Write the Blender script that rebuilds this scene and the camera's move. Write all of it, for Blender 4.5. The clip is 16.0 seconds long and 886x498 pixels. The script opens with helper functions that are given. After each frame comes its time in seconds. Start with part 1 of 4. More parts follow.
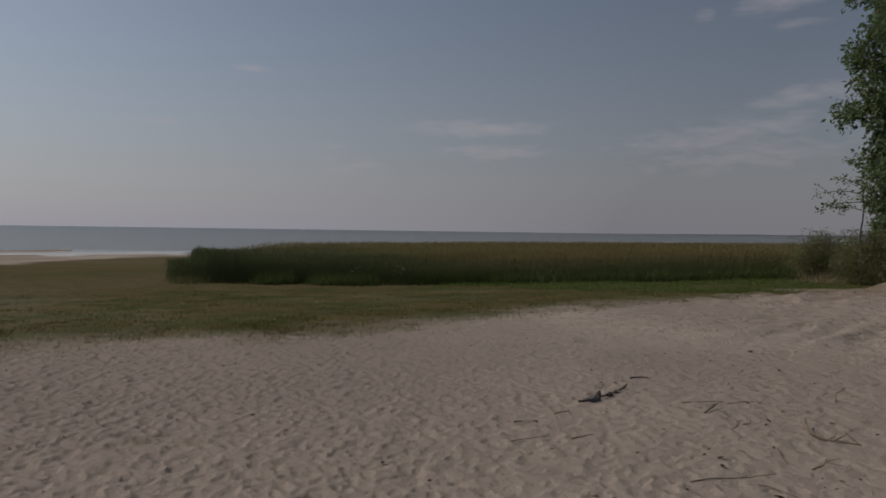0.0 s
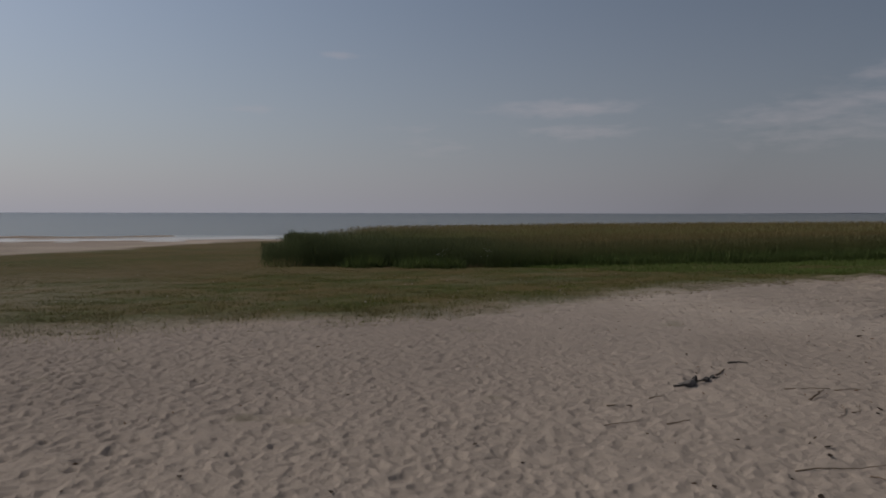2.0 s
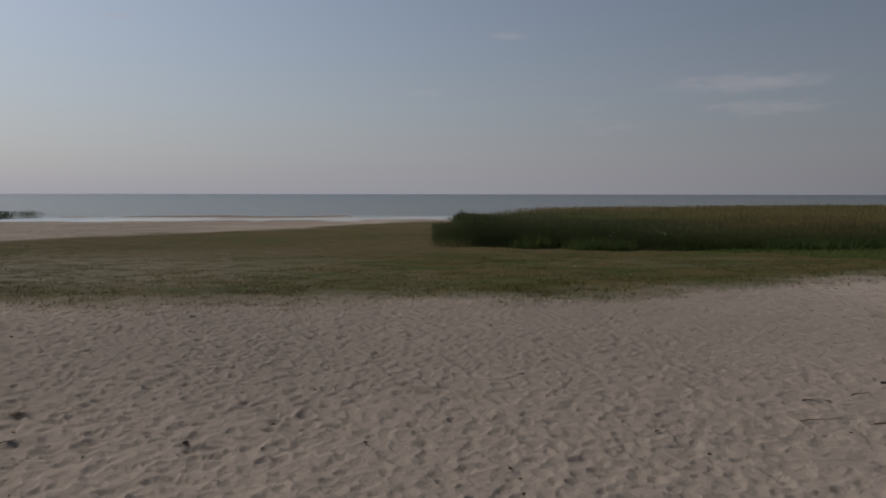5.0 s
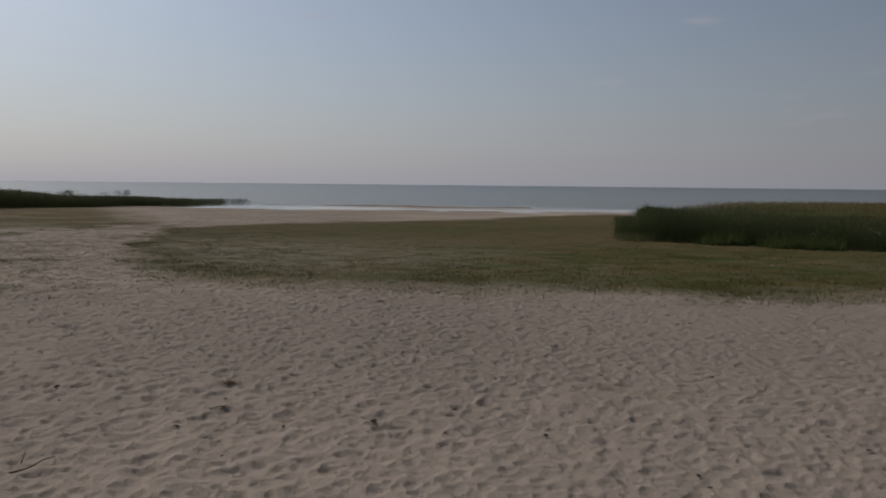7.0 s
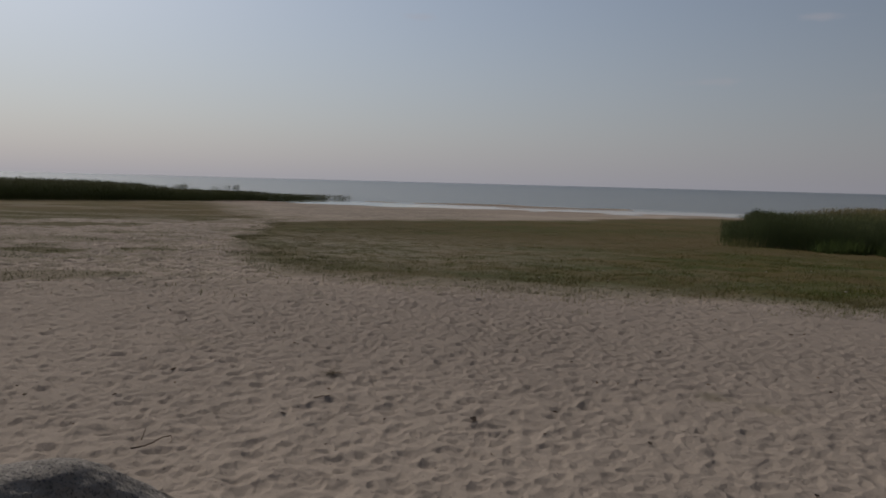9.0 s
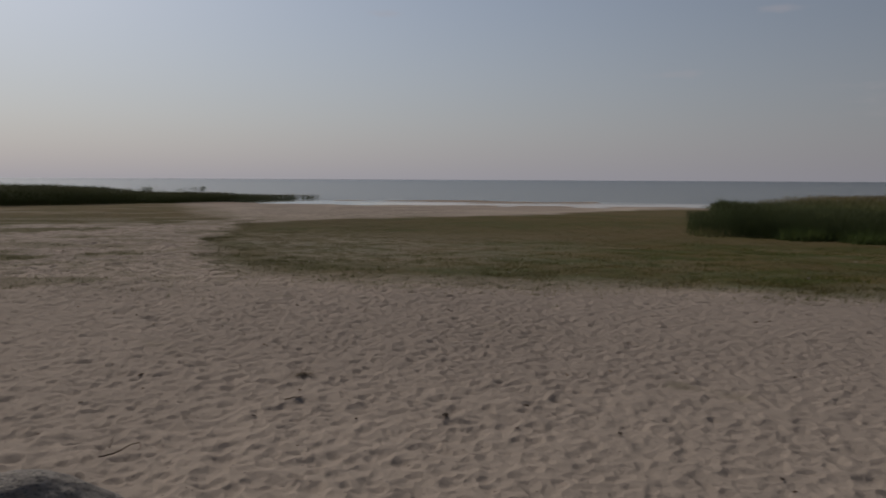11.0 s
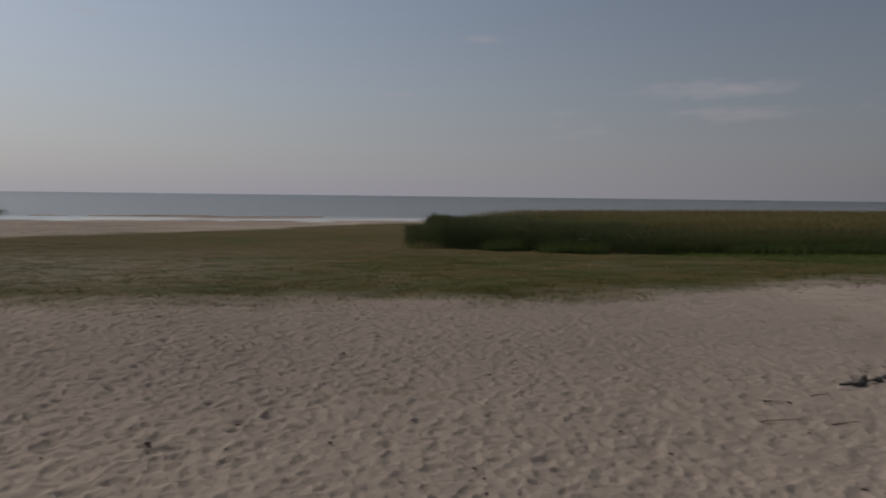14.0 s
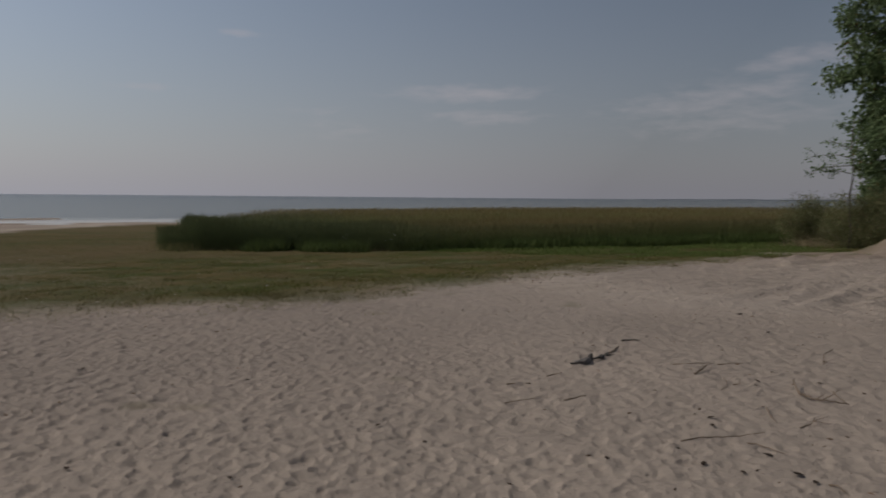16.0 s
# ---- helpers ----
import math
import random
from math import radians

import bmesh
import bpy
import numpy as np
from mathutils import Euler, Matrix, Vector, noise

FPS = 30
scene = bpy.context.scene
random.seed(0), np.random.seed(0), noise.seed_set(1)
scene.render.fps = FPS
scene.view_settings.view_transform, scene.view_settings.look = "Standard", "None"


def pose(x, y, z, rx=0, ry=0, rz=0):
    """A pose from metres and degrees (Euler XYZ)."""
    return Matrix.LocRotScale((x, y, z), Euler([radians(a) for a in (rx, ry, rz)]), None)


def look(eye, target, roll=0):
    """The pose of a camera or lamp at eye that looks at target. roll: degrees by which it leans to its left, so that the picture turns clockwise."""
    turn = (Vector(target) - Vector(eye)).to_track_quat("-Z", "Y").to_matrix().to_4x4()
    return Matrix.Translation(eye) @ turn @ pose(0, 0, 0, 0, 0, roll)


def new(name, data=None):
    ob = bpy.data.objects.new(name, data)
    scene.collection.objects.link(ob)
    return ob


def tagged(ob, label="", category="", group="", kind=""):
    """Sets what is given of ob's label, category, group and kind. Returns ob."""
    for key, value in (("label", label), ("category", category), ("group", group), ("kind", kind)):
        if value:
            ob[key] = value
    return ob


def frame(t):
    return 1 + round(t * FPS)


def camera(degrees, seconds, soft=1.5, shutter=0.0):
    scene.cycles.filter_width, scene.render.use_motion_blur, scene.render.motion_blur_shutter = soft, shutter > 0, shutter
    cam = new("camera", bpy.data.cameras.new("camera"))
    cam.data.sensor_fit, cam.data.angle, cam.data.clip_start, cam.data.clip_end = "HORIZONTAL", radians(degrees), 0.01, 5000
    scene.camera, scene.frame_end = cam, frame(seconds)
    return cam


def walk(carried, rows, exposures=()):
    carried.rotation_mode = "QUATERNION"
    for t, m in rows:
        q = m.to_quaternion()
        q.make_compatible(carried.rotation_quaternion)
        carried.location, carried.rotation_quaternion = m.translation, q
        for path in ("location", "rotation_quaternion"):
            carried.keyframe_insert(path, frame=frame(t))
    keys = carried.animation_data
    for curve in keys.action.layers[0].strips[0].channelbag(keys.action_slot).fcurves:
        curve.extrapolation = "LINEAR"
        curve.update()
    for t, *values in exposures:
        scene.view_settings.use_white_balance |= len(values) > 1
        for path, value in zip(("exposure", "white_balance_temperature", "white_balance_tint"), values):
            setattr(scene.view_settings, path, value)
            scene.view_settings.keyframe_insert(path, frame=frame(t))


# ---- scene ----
cam = camera(60.9, 16.0, 1.7, 0.5)
PATH = [
    (0, (-0.671, -0.036, 1.543), (-0.734, 1.962, 1.495), 0.8),
    (0.5, (-0.671, -0.055, 1.548), (-0.794, 1.94, 1.483), 0.2),
    (1, (-0.687, -0.042, 1.544), (-0.881, 1.947, 1.463), 0.1),
    (1.5, (-0.682, -0.043, 1.546), (-0.948, 1.937, 1.454), -0.0),
    (2, (-0.705, -0.033, 1.544), (-0.994, 1.943, 1.448), 0.1),
    (2.5, (-0.719, -0.042, 1.543), (-1.073, 1.924, 1.444), 1.0),
    (3, (-0.745, -0.031, 1.536), (-1.19, 1.916, 1.43), 0.6),
    (3.5, (-0.717, -0.031, 1.538), (-1.273, 1.887, 1.423), -0.0),
    (3.7, (-0.761, -0.026, 1.531), (-1.338, 1.885, 1.412), 0.0),
    (6, (-0.803, -0.022, 1.522), (-1.708, 1.753, 1.35), 0.4),
    (6.5, (-0.815, -0.008, 1.52), (-1.85, 1.695, 1.345), 0.7),
    (7, (-0.839, -0.027, 1.52), (-1.968, 1.615, 1.35), 0.6),
    (7.5, (-0.838, -0.012, 1.512), (-2.04, 1.578, 1.346), 0.7),
    (8, (-0.845, -0.019, 1.514), (-2.109, 1.522, 1.345), 0.7),
    (8.5, (-0.87, -0.022, 1.511), (-2.178, 1.482, 1.338), 1.4),
    (8.7, (-0.886, -0.037, 1.508), (-2.213, 1.449, 1.334), 1.6),
    (10.8, (-0.903, -0.053, 1.511), (-2.205, 1.454, 1.326), 0.3),
    (11, (-0.876, -0.035, 1.513), (-2.145, 1.5, 1.329), 0.3),
    (11.5, (-0.865, -0.023, 1.511), (-2.045, 1.582, 1.329), 0.3),
    (12, (-0.852, -0.027, 1.52), (-1.985, 1.612, 1.342), -0.5),
    (12.5, (-0.837, -0.024, 1.518), (-1.924, 1.647, 1.35), -0.2),
    (13, (-0.815, -0.019, 1.521), (-1.816, 1.706, 1.366), 0.1),
    (13.5, (-0.792, -0.025, 1.524), (-1.645, 1.778, 1.381), 0.1),
    (14, (-0.755, -0.019, 1.517), (-1.401, 1.868, 1.377), 0.7),
    (14.5, (-0.72, -0.02, 1.523), (-1.175, 1.922, 1.384), -0.1),
    (15, (-0.704, -0.022, 1.519), (-1.015, 1.95, 1.383), -0.0),
    (15.5, (-0.684, -0.021, 1.522), (-0.87, 1.965, 1.38), 0.1),
    (16, (-0.689, -0.035, 1.527), (-0.726, 1.96, 1.39), 0.5),
]
walk(cam, [(t, look(eye, target, roll)) for t, eye, target, roll in PATH],
     [(0, 0.02, 6560, 11), (1.5, 0.03, 6450, 11), (3.5, 0.03, 6420, 10.5), (6, 0.06, 6420, 10), (7, 0.03, 6430, 10), (8.5, -0.02, 6500, 10),
      (11, -0.08, 6620, 11.5), (13, -0.06, 6620, 11), (14, -0.03, 6570, 11), (15, 0.05, 6540, 10.5), (16, 0.12, 6520, 10)])


# ---- light ----
SUN_AZ, SUN_EL = -80.0, 43.0          # degrees from +y towards +x, and above the horizon
SKY_STRENGTH = 0.085
HAZE_AWAY, HAZE_SUN, SKY_AWAY, SKY_SUN = 2.22, 2.35, 0.47, 0.49
world = bpy.data.worlds.new("world")
scene.world = world
world.use_nodes = True


def node(tree, kind, **values):
    n = tree.nodes.new(kind)
    for key, value in values.items():
        if key == "op":
            n.operation = value
        elif key == "kind":
            n.data_type = value
        else:
            n.inputs[key if not key.startswith("i") or not key[1:].isdigit() else int(key[1:])].default_value = value
    return n


def calc(tree, op, a, b=None, c=None):
    n = tree.nodes.new("ShaderNodeMath")
    n.operation = op
    for i, v in enumerate((a, b, c)):
        if v is None:
            continue
        if isinstance(v, (int, float)):
            n.inputs[i].default_value = v
        else:
            tree.links.new(v, n.inputs[i])
    return n.outputs[0]


def blend(tree, fac, a, b, how="MIX"):
    n = tree.nodes.new("ShaderNodeMix")
    n.data_type, n.blend_type = "RGBA", how
    for i, v in ((0, fac), (6, a), (7, b)):
        if isinstance(v, (int, float)):
            n.inputs[i].default_value = v
        elif isinstance(v, tuple):
            n.inputs[i].default_value = (*v, 1) if len(v) == 3 else v
        else:
            tree.links.new(v, n.inputs[i])
    return n.outputs[2]


def noise_tex(tree, scale, detail=3.0, rough=0.55, vector=None, stretch=None, distortion=0.0):
    n = tree.nodes.new("ShaderNodeTexNoise")
    n.inputs["Scale"].default_value, n.inputs["Detail"].default_value = scale, detail
    n.inputs["Roughness"].default_value, n.inputs["Distortion"].default_value = rough, distortion
    if vector is not None:
        if stretch:
            m = tree.nodes.new("ShaderNodeMapping")
            m.inputs["Scale"].default_value = stretch
            tree.links.new(vector, m.inputs["Vector"])
            vector = m.outputs[0]
        tree.links.new(vector, n.inputs["Vector"])
    return n.outputs["Fac"]


def ramp(tree, fac, stops):
    n = tree.nodes.new("ShaderNodeValToRGB")
    e = n.color_ramp.elements
    while len(e) < len(stops):
        e.new(0.5)
    for el, (p, c) in zip(e, stops):
        el.position, el.color = p, (c, c, c, 1) if isinstance(c, (int, float)) else (*c, 1)
    tree.links.new(fac, n.inputs[0])
    return n.outputs[0]


wt = world.node_tree
sky = wt.nodes.new("ShaderNodeTexSky")
sky.sky_type, sky.sun_disc = "NISHITA", False
sky.sun_elevation, sky.sun_rotation = radians(SUN_EL), radians(SUN_AZ)
sky.altitude, sky.air_density, sky.dust_density, sky.ozone_density = 0, 1.0, 1.0, 1.0
way = wt.nodes.new("ShaderNodeTexCoord").outputs["Generated"]
sep = wt.nodes.new("ShaderNodeSeparateXYZ")
wt.links.new(way, sep.inputs[0])
azim = calc(wt, "MULTIPLY", calc(wt, "ARCTAN2", sep.outputs[0], sep.outputs[1]), 57.2958)
elev = calc(wt, "MULTIPLY", calc(wt, "ARCSINE", sep.outputs[2]), 57.2958)
comb = wt.nodes.new("ShaderNodeCombineXYZ")
wt.links.new(azim, comb.inputs[0])
wt.links.new(elev, comb.inputs[1])
# thin flat clouds: azimuth, elevation, half widths, slope, strength
CLOUDS = [(0.7, 7.7, 5.0, 0.62, 0.0, 1.0), (1.9, 6.0, 4.2, 0.55, 0.0, 0.72), (4.5, 6.3, 1.5, 0.35, 0.0, 0.5), (-8.9, 4.9, 3.2, 0.8, 0.0, 0.4),
          (18.6, 7.2, 7.5, 1.0, 0.12, 0.7), (20.0, 5.7, 8.0, 1.2, 0.08, 0.5), (24.2, 9.6, 4.5, 0.75, 0.12, 0.8),
          (22.5, 16.1, 3.4, 0.9, 0.14, 0.95), (17.0, 15.3, 0.9, 0.45, 0.0, 0.55), (23.0, 14.3, 2.0, 0.35, 0.0, 0.6),
          (-16.2, 11.5, 1.8, 0.32, 0.0, 0.6), (-10.5, 6.3, 2.6, 0.4, 0.0, 0.45), (-44.0, 12.0, 1.6, 0.28, 0.0, 0.6), (-22.0, 7.5, 2.6, 0.32, 0.0, 0.5)]
total = None
for a, e, wa, we, rise, k in CLOUDS:
    off = calc(wt, "SUBTRACT", azim, a)
    da = calc(wt, "DIVIDE", off, wa)
    de = calc(wt, "DIVIDE", calc(wt, "SUBTRACT", calc(wt, "SUBTRACT", elev, e), calc(wt, "MULTIPLY", off, rise)), we)
    g = calc(wt, "EXPONENT", calc(wt, "MULTIPLY", calc(wt, "ADD", calc(wt, "MULTIPLY", da, da), calc(wt, "MULTIPLY", de, de)), -1.0))
    g = calc(wt, "MULTIPLY", g, k)
    total = g if total is None else calc(wt, "MAXIMUM", total, g)
# ragged edges: the noise eats into each cloud from outside
wisps = noise_tex(wt, 1.0, 5, 0.55, comb.outputs[0], (0.42, 1.5, 1.0), 0.2)
mask = calc(wt, "ADD", total, calc(wt, "MULTIPLY", calc(wt, "SUBTRACT", wisps, 0.5), 1.7))
mask = calc(wt, "MULTIPLY", calc(wt, "MAXIMUM", calc(wt, "SUBTRACT", mask, 0.14), 0.0), 1.0)
mask = calc(wt, "MINIMUM", calc(wt, "MULTIPLY", mask, calc(wt, "MINIMUM", calc(wt, "MULTIPLY", total, 3.0), 1.0)), 1.0)
mask = calc(wt, "MULTIPLY", mask, 0.36)
hue = node(wt, "ShaderNodeHueSaturation", Saturation=0.84)
wt.links.new(sky.outputs[0], hue.inputs["Color"])
# summer haze, thick near the horizon and brighter towards the sun
sa, se = radians(SUN_AZ), radians(SUN_EL)
towards = node(wt, "ShaderNodeVectorMath", op="DOT_PRODUCT", i1=(math.sin(sa) * math.cos(se), math.cos(sa) * math.cos(se), math.sin(se)))
wt.links.new(way, towards.inputs[0])
glow = calc(wt, "MAXIMUM", towards.outputs["Value"], 0.0)
aureole = calc(wt, "POWER", glow, 20.0)
spread = calc(wt, "POWER", glow, 0.75)
glow = calc(wt, "POWER", glow, 1.4)
haze = calc(wt, "EXPONENT", calc(wt, "DIVIDE", calc(wt, "MAXIMUM", elev, 0.0), -9.0))
bright = calc(wt, "ADD", HAZE_AWAY, calc(wt, "MULTIPLY", spread, HAZE_SUN))
veil = blend(wt, 1.0, (0.985, 0.985, 1.125), bright, "MULTIPLY")
upper = blend(wt, 1.0, hue.outputs[0], calc(wt, "ADD", SKY_AWAY, calc(wt, "MULTIPLY", glow, SKY_SUN)), "MULTIPLY")
hazy = blend(wt, calc(wt, "MULTIPLY", haze, 0.9), upper, veil)
hazy = blend(wt, 1.0, hazy, blend(wt, 1.0, (17.0, 16.0, 15.0), aureole, "MULTIPLY"), "ADD")
clouded = blend(wt, mask, hazy, (4.5, 4.05, 4.25))
back = wt.nodes["Background"]
back.inputs["Strength"].default_value = SKY_STRENGTH
wt.links.new(clouded, back.inputs["Color"])

sun = new("sun", bpy.data.lights.new("sun", "SUN"))
sun.data.energy, sun.data.angle, sun.data.color = 1.80, radians(1.0), (1.0, 0.93, 0.83)
sun.matrix_world = look((0, 0, 30), (-math.sin(sa) * math.cos(se), -math.cos(sa) * math.cos(se), 30 - math.sin(se)))

# ---- the lie of the land ----
# s runs towards the water, q along the shore
WATER = -1.05
EYE_X, EYE_Y = -0.75, -0.03


def shore_coords(x, y):
    return -0.545 * x + 0.839 * y, 0.839 * x + 0.545 * y


def from_shore(s, q):
    return -0.545 * s + 0.839 * q, 0.839 * s + 0.545 * q


def hashed(i, j, seed):
    n = (i.astype(np.int64) * 374761393 + j.astype(np.int64) * 668265263 + seed * 1442695041) & 0x7FFFFFFF
    n = ((n ^ (n >> 13)) * 1274126177) & 0x7FFFFFFF
    return ((n ^ (n >> 16)) & 0xFFFF) / 65535.0


def field(x, y, size, seed=0, octaves=3):
    """Smooth value noise from 0 to 1, with features of that size."""
    out, amp, tot = 0.0, 1.0, 0.0
    for o in range(octaves):
        u, v = x / size * 2 ** o + 31.7 * o, y / size * 2 ** o + 17.3 * o
        i, j = np.floor(u), np.floor(v)
        fu, fv = u - i, v - j
        fu, fv = fu * fu * (3 - 2 * fu), fv * fv * (3 - 2 * fv)
        a, b = hashed(i, j, seed + o), hashed(i + 1, j, seed + o)
        c, d = hashed(i, j + 1, seed + o), hashed(i + 1, j + 1, seed + o)
        out = out + amp * ((a * (1 - fu) + b * fu) * (1 - fv) + (c * (1 - fu) + d * fu) * fv)
        tot += amp
        amp *= 0.5
    return out / tot


def step(a, b, x):
    u = np.clip((x - a) / (b - a), 0, 1)
    return u * u * (3 - 2 * u)


def land(x, y):
    """The ground's height without footprints."""
    s, q = shore_coords(x, y)
    edge = s + 22.0 * (field(q, s * 0.5, 9.0, 5) - 0.5) * step(52, 68, s)
    z = np.interp(edge, [-4000, 8, 13, 19, 26, 45, 62, 76, 84, 100, 400, 4000], [0, 0, -0.10, -0.32, -0.55, -0.83, -0.95, -1.03, -1.08, -1.5, -4, -8])
    z = z + 0.62 * np.exp(-(((x - 12.4) / 0.85) ** 2 + ((y - 22.4) / 0.9) ** 2)) + 0.25 * np.exp(-(((x - 11.0) / 5) ** 2 + ((y - 17.0) / 4) ** 2))
    z = z + 0.09 * (field(x, y, 7.0, 11) - 0.5) * step(5, 11, s) * (1 - step(52, 62, s))
    z = z + 0.07 * (field(q * 0.6, s * 2.4, 7.0, 12) - 0.5) * step(60, 74, s)
    # low bars and pools along the water's edge
    z = z + 0.34 * (field(q * 0.32, s, 6.0, 14, 2) - 0.5) * step(66, 80, s) * step(120, 95, s)
    return z


def grass_low(q):
    return np.interp(q, [-60, -22, -15.5, -9.7, -5.7, -3.8, 0, 4, 8, 12, 15, 21, 30, 80], [60, 46, 37, 19.5, 12.6, 11.7, 11.3, 11.1, 12.1, 13.1, 12.9, 12.9, 12.0, 12])


def grass_high(q):
    return np.interp(q, [-60, -15.5, -11, -2, 4, 9, 14, 80], [30, 37.5, 46, 53, 60, 67, 70, 70])


# x, y, half width across the view of the shore and along it, density
GRASS_PATCHES = [(-32.6, 12.7, 2.8, 2.0, 0.9), (-18.3, 6.2, 1.0, 1.0, 0.9), (-17.9, 8.4, 0.6, 0.5, 0.8), (-21.9, 8.9, 1.0, 0.7, 0.5),
                 (-13.1, 4.8, 1.2, 0.6, 0.5), (-36.0, 20.0, 1.8, 1.8, 0.9), (-26.5, 12.0, 1.2, 1.0, 0.6), (-13.8, 8.7, 0.7, 0.35, 0.7)]


def gap(x, y):
    """A sandy gap in the green strip beside the bank."""
    n = field(x, y, 1.0, 28, 3) - 0.5
    return 0.75 * step(0.25, 0.65, np.exp(-((x - 9.9) / 1.3) ** 2 - ((y - 23.3) / 2.2) ** 2) + 0.7 * n)


def cover(x, y, seen_through=1.0):
    """How much grass the ground carries, 0 to 1. seen_through: how far thin growth bares the sand."""
    s, q = shore_coords(x, y)
    n = field(x, y, 2.4, 21, 4) - 0.5
    m = field(q * 0.35, s, 1.6, 22, 3) - 0.5
    low = step(-1.0, 2.2, s - grass_low(q) + 2.4 * n + 0.6 * m)
    high = step(-1.5, 3.5, grass_high(q) - s + 5 * n + 1.5 * m)
    bare = step(0.10, 0.30, field(q * 0.75, s, 1.6, 23, 4) - 0.46) * step(34, 20, s)
    sparse = 0.6 * step(4, -7, q) * step(0.30, 0.62, field(q, s, 0.28, 26, 2)) * step(34, 22, s) * step(1.2, 4.5, s - grass_low(q) + 2 * n)
    patch = low * high * (1 - 0.10 * bare) * (1 - seen_through * sparse) * (1 - gap(x, y))
    # low growth in front of the far reeds, and a few patches and tufts on the sand before it
    left = step(-35.5, -38.5, x + 4 * n + 1.5 * m) * step(30, 25, y + 4 * n + 1.5 * m - 0.5 * np.maximum(0, -x - 42)) * (0.75 + 0.25 * step(0.35, 0.5, field(q * 0.5, s, 2.0, 24)))
    tufts = 0.0
    for px, py, wide, deep, thick in GRASS_PATCHES:
        u, v = 0.37 * (x - px) + 0.93 * (y - py), -0.93 * (x - px) + 0.37 * (y - py)
        tufts = np.maximum(tufts, thick * step(0.30, 0.62, np.exp(-(u / wide) ** 2 - (v / deep) ** 2) + 1.1 * (field(x, y, 0.9, 25, 3) - 0.5)))
    stray = 0.4 * step(0.52, 0.64, field(q * 0.9, s, 1.5, 27, 4)) * step(-4, -8, q) * step(9, 13, s) * step(46, 36, s)
    tufts = np.maximum(tufts, stray)
    return np.clip(np.maximum(np.maximum(patch, left), tufts), 0, 1)


def reed_front(q):
    return np.interp(q, [5.2, 7.2, 11.3, 15.4, 20.5, 25.7, 29.5, 40, 90], [31, 29.2, 26.8, 25.2, 24.2, 22.8, 20.4, 18, 15])


def reed_left(s):
    return np.interp(s, [25, 29, 33, 36, 45, 66], [4.75, 5.2, 5.8, 6.7, 9.05, 14.5])


# ---- materials ----
def material(name):
    m = bpy.data.materials.new(name)
    m.use_nodes = True
    return m, m.node_tree, m.node_tree.nodes["Principled BSDF"]


def bump(tree, bsdf, height, strength=0.3, distance=0.01):
    b = tree.nodes.new("ShaderNodeBump")
    b.inputs["Strength"].default_value, b.inputs["Distance"].default_value = strength, distance
    tree.links.new(height, b.inputs["Height"])
    tree.links.new(b.outputs[0], bsdf.inputs["Normal"])


def coords(tree):
    return tree.nodes.new("ShaderNodeTexCoord").outputs["Object"]


def attribute(tree, name):
    n = tree.nodes.new("ShaderNodeAttribute")
    n.attribute_name = name
    return n.outputs["Fac"]


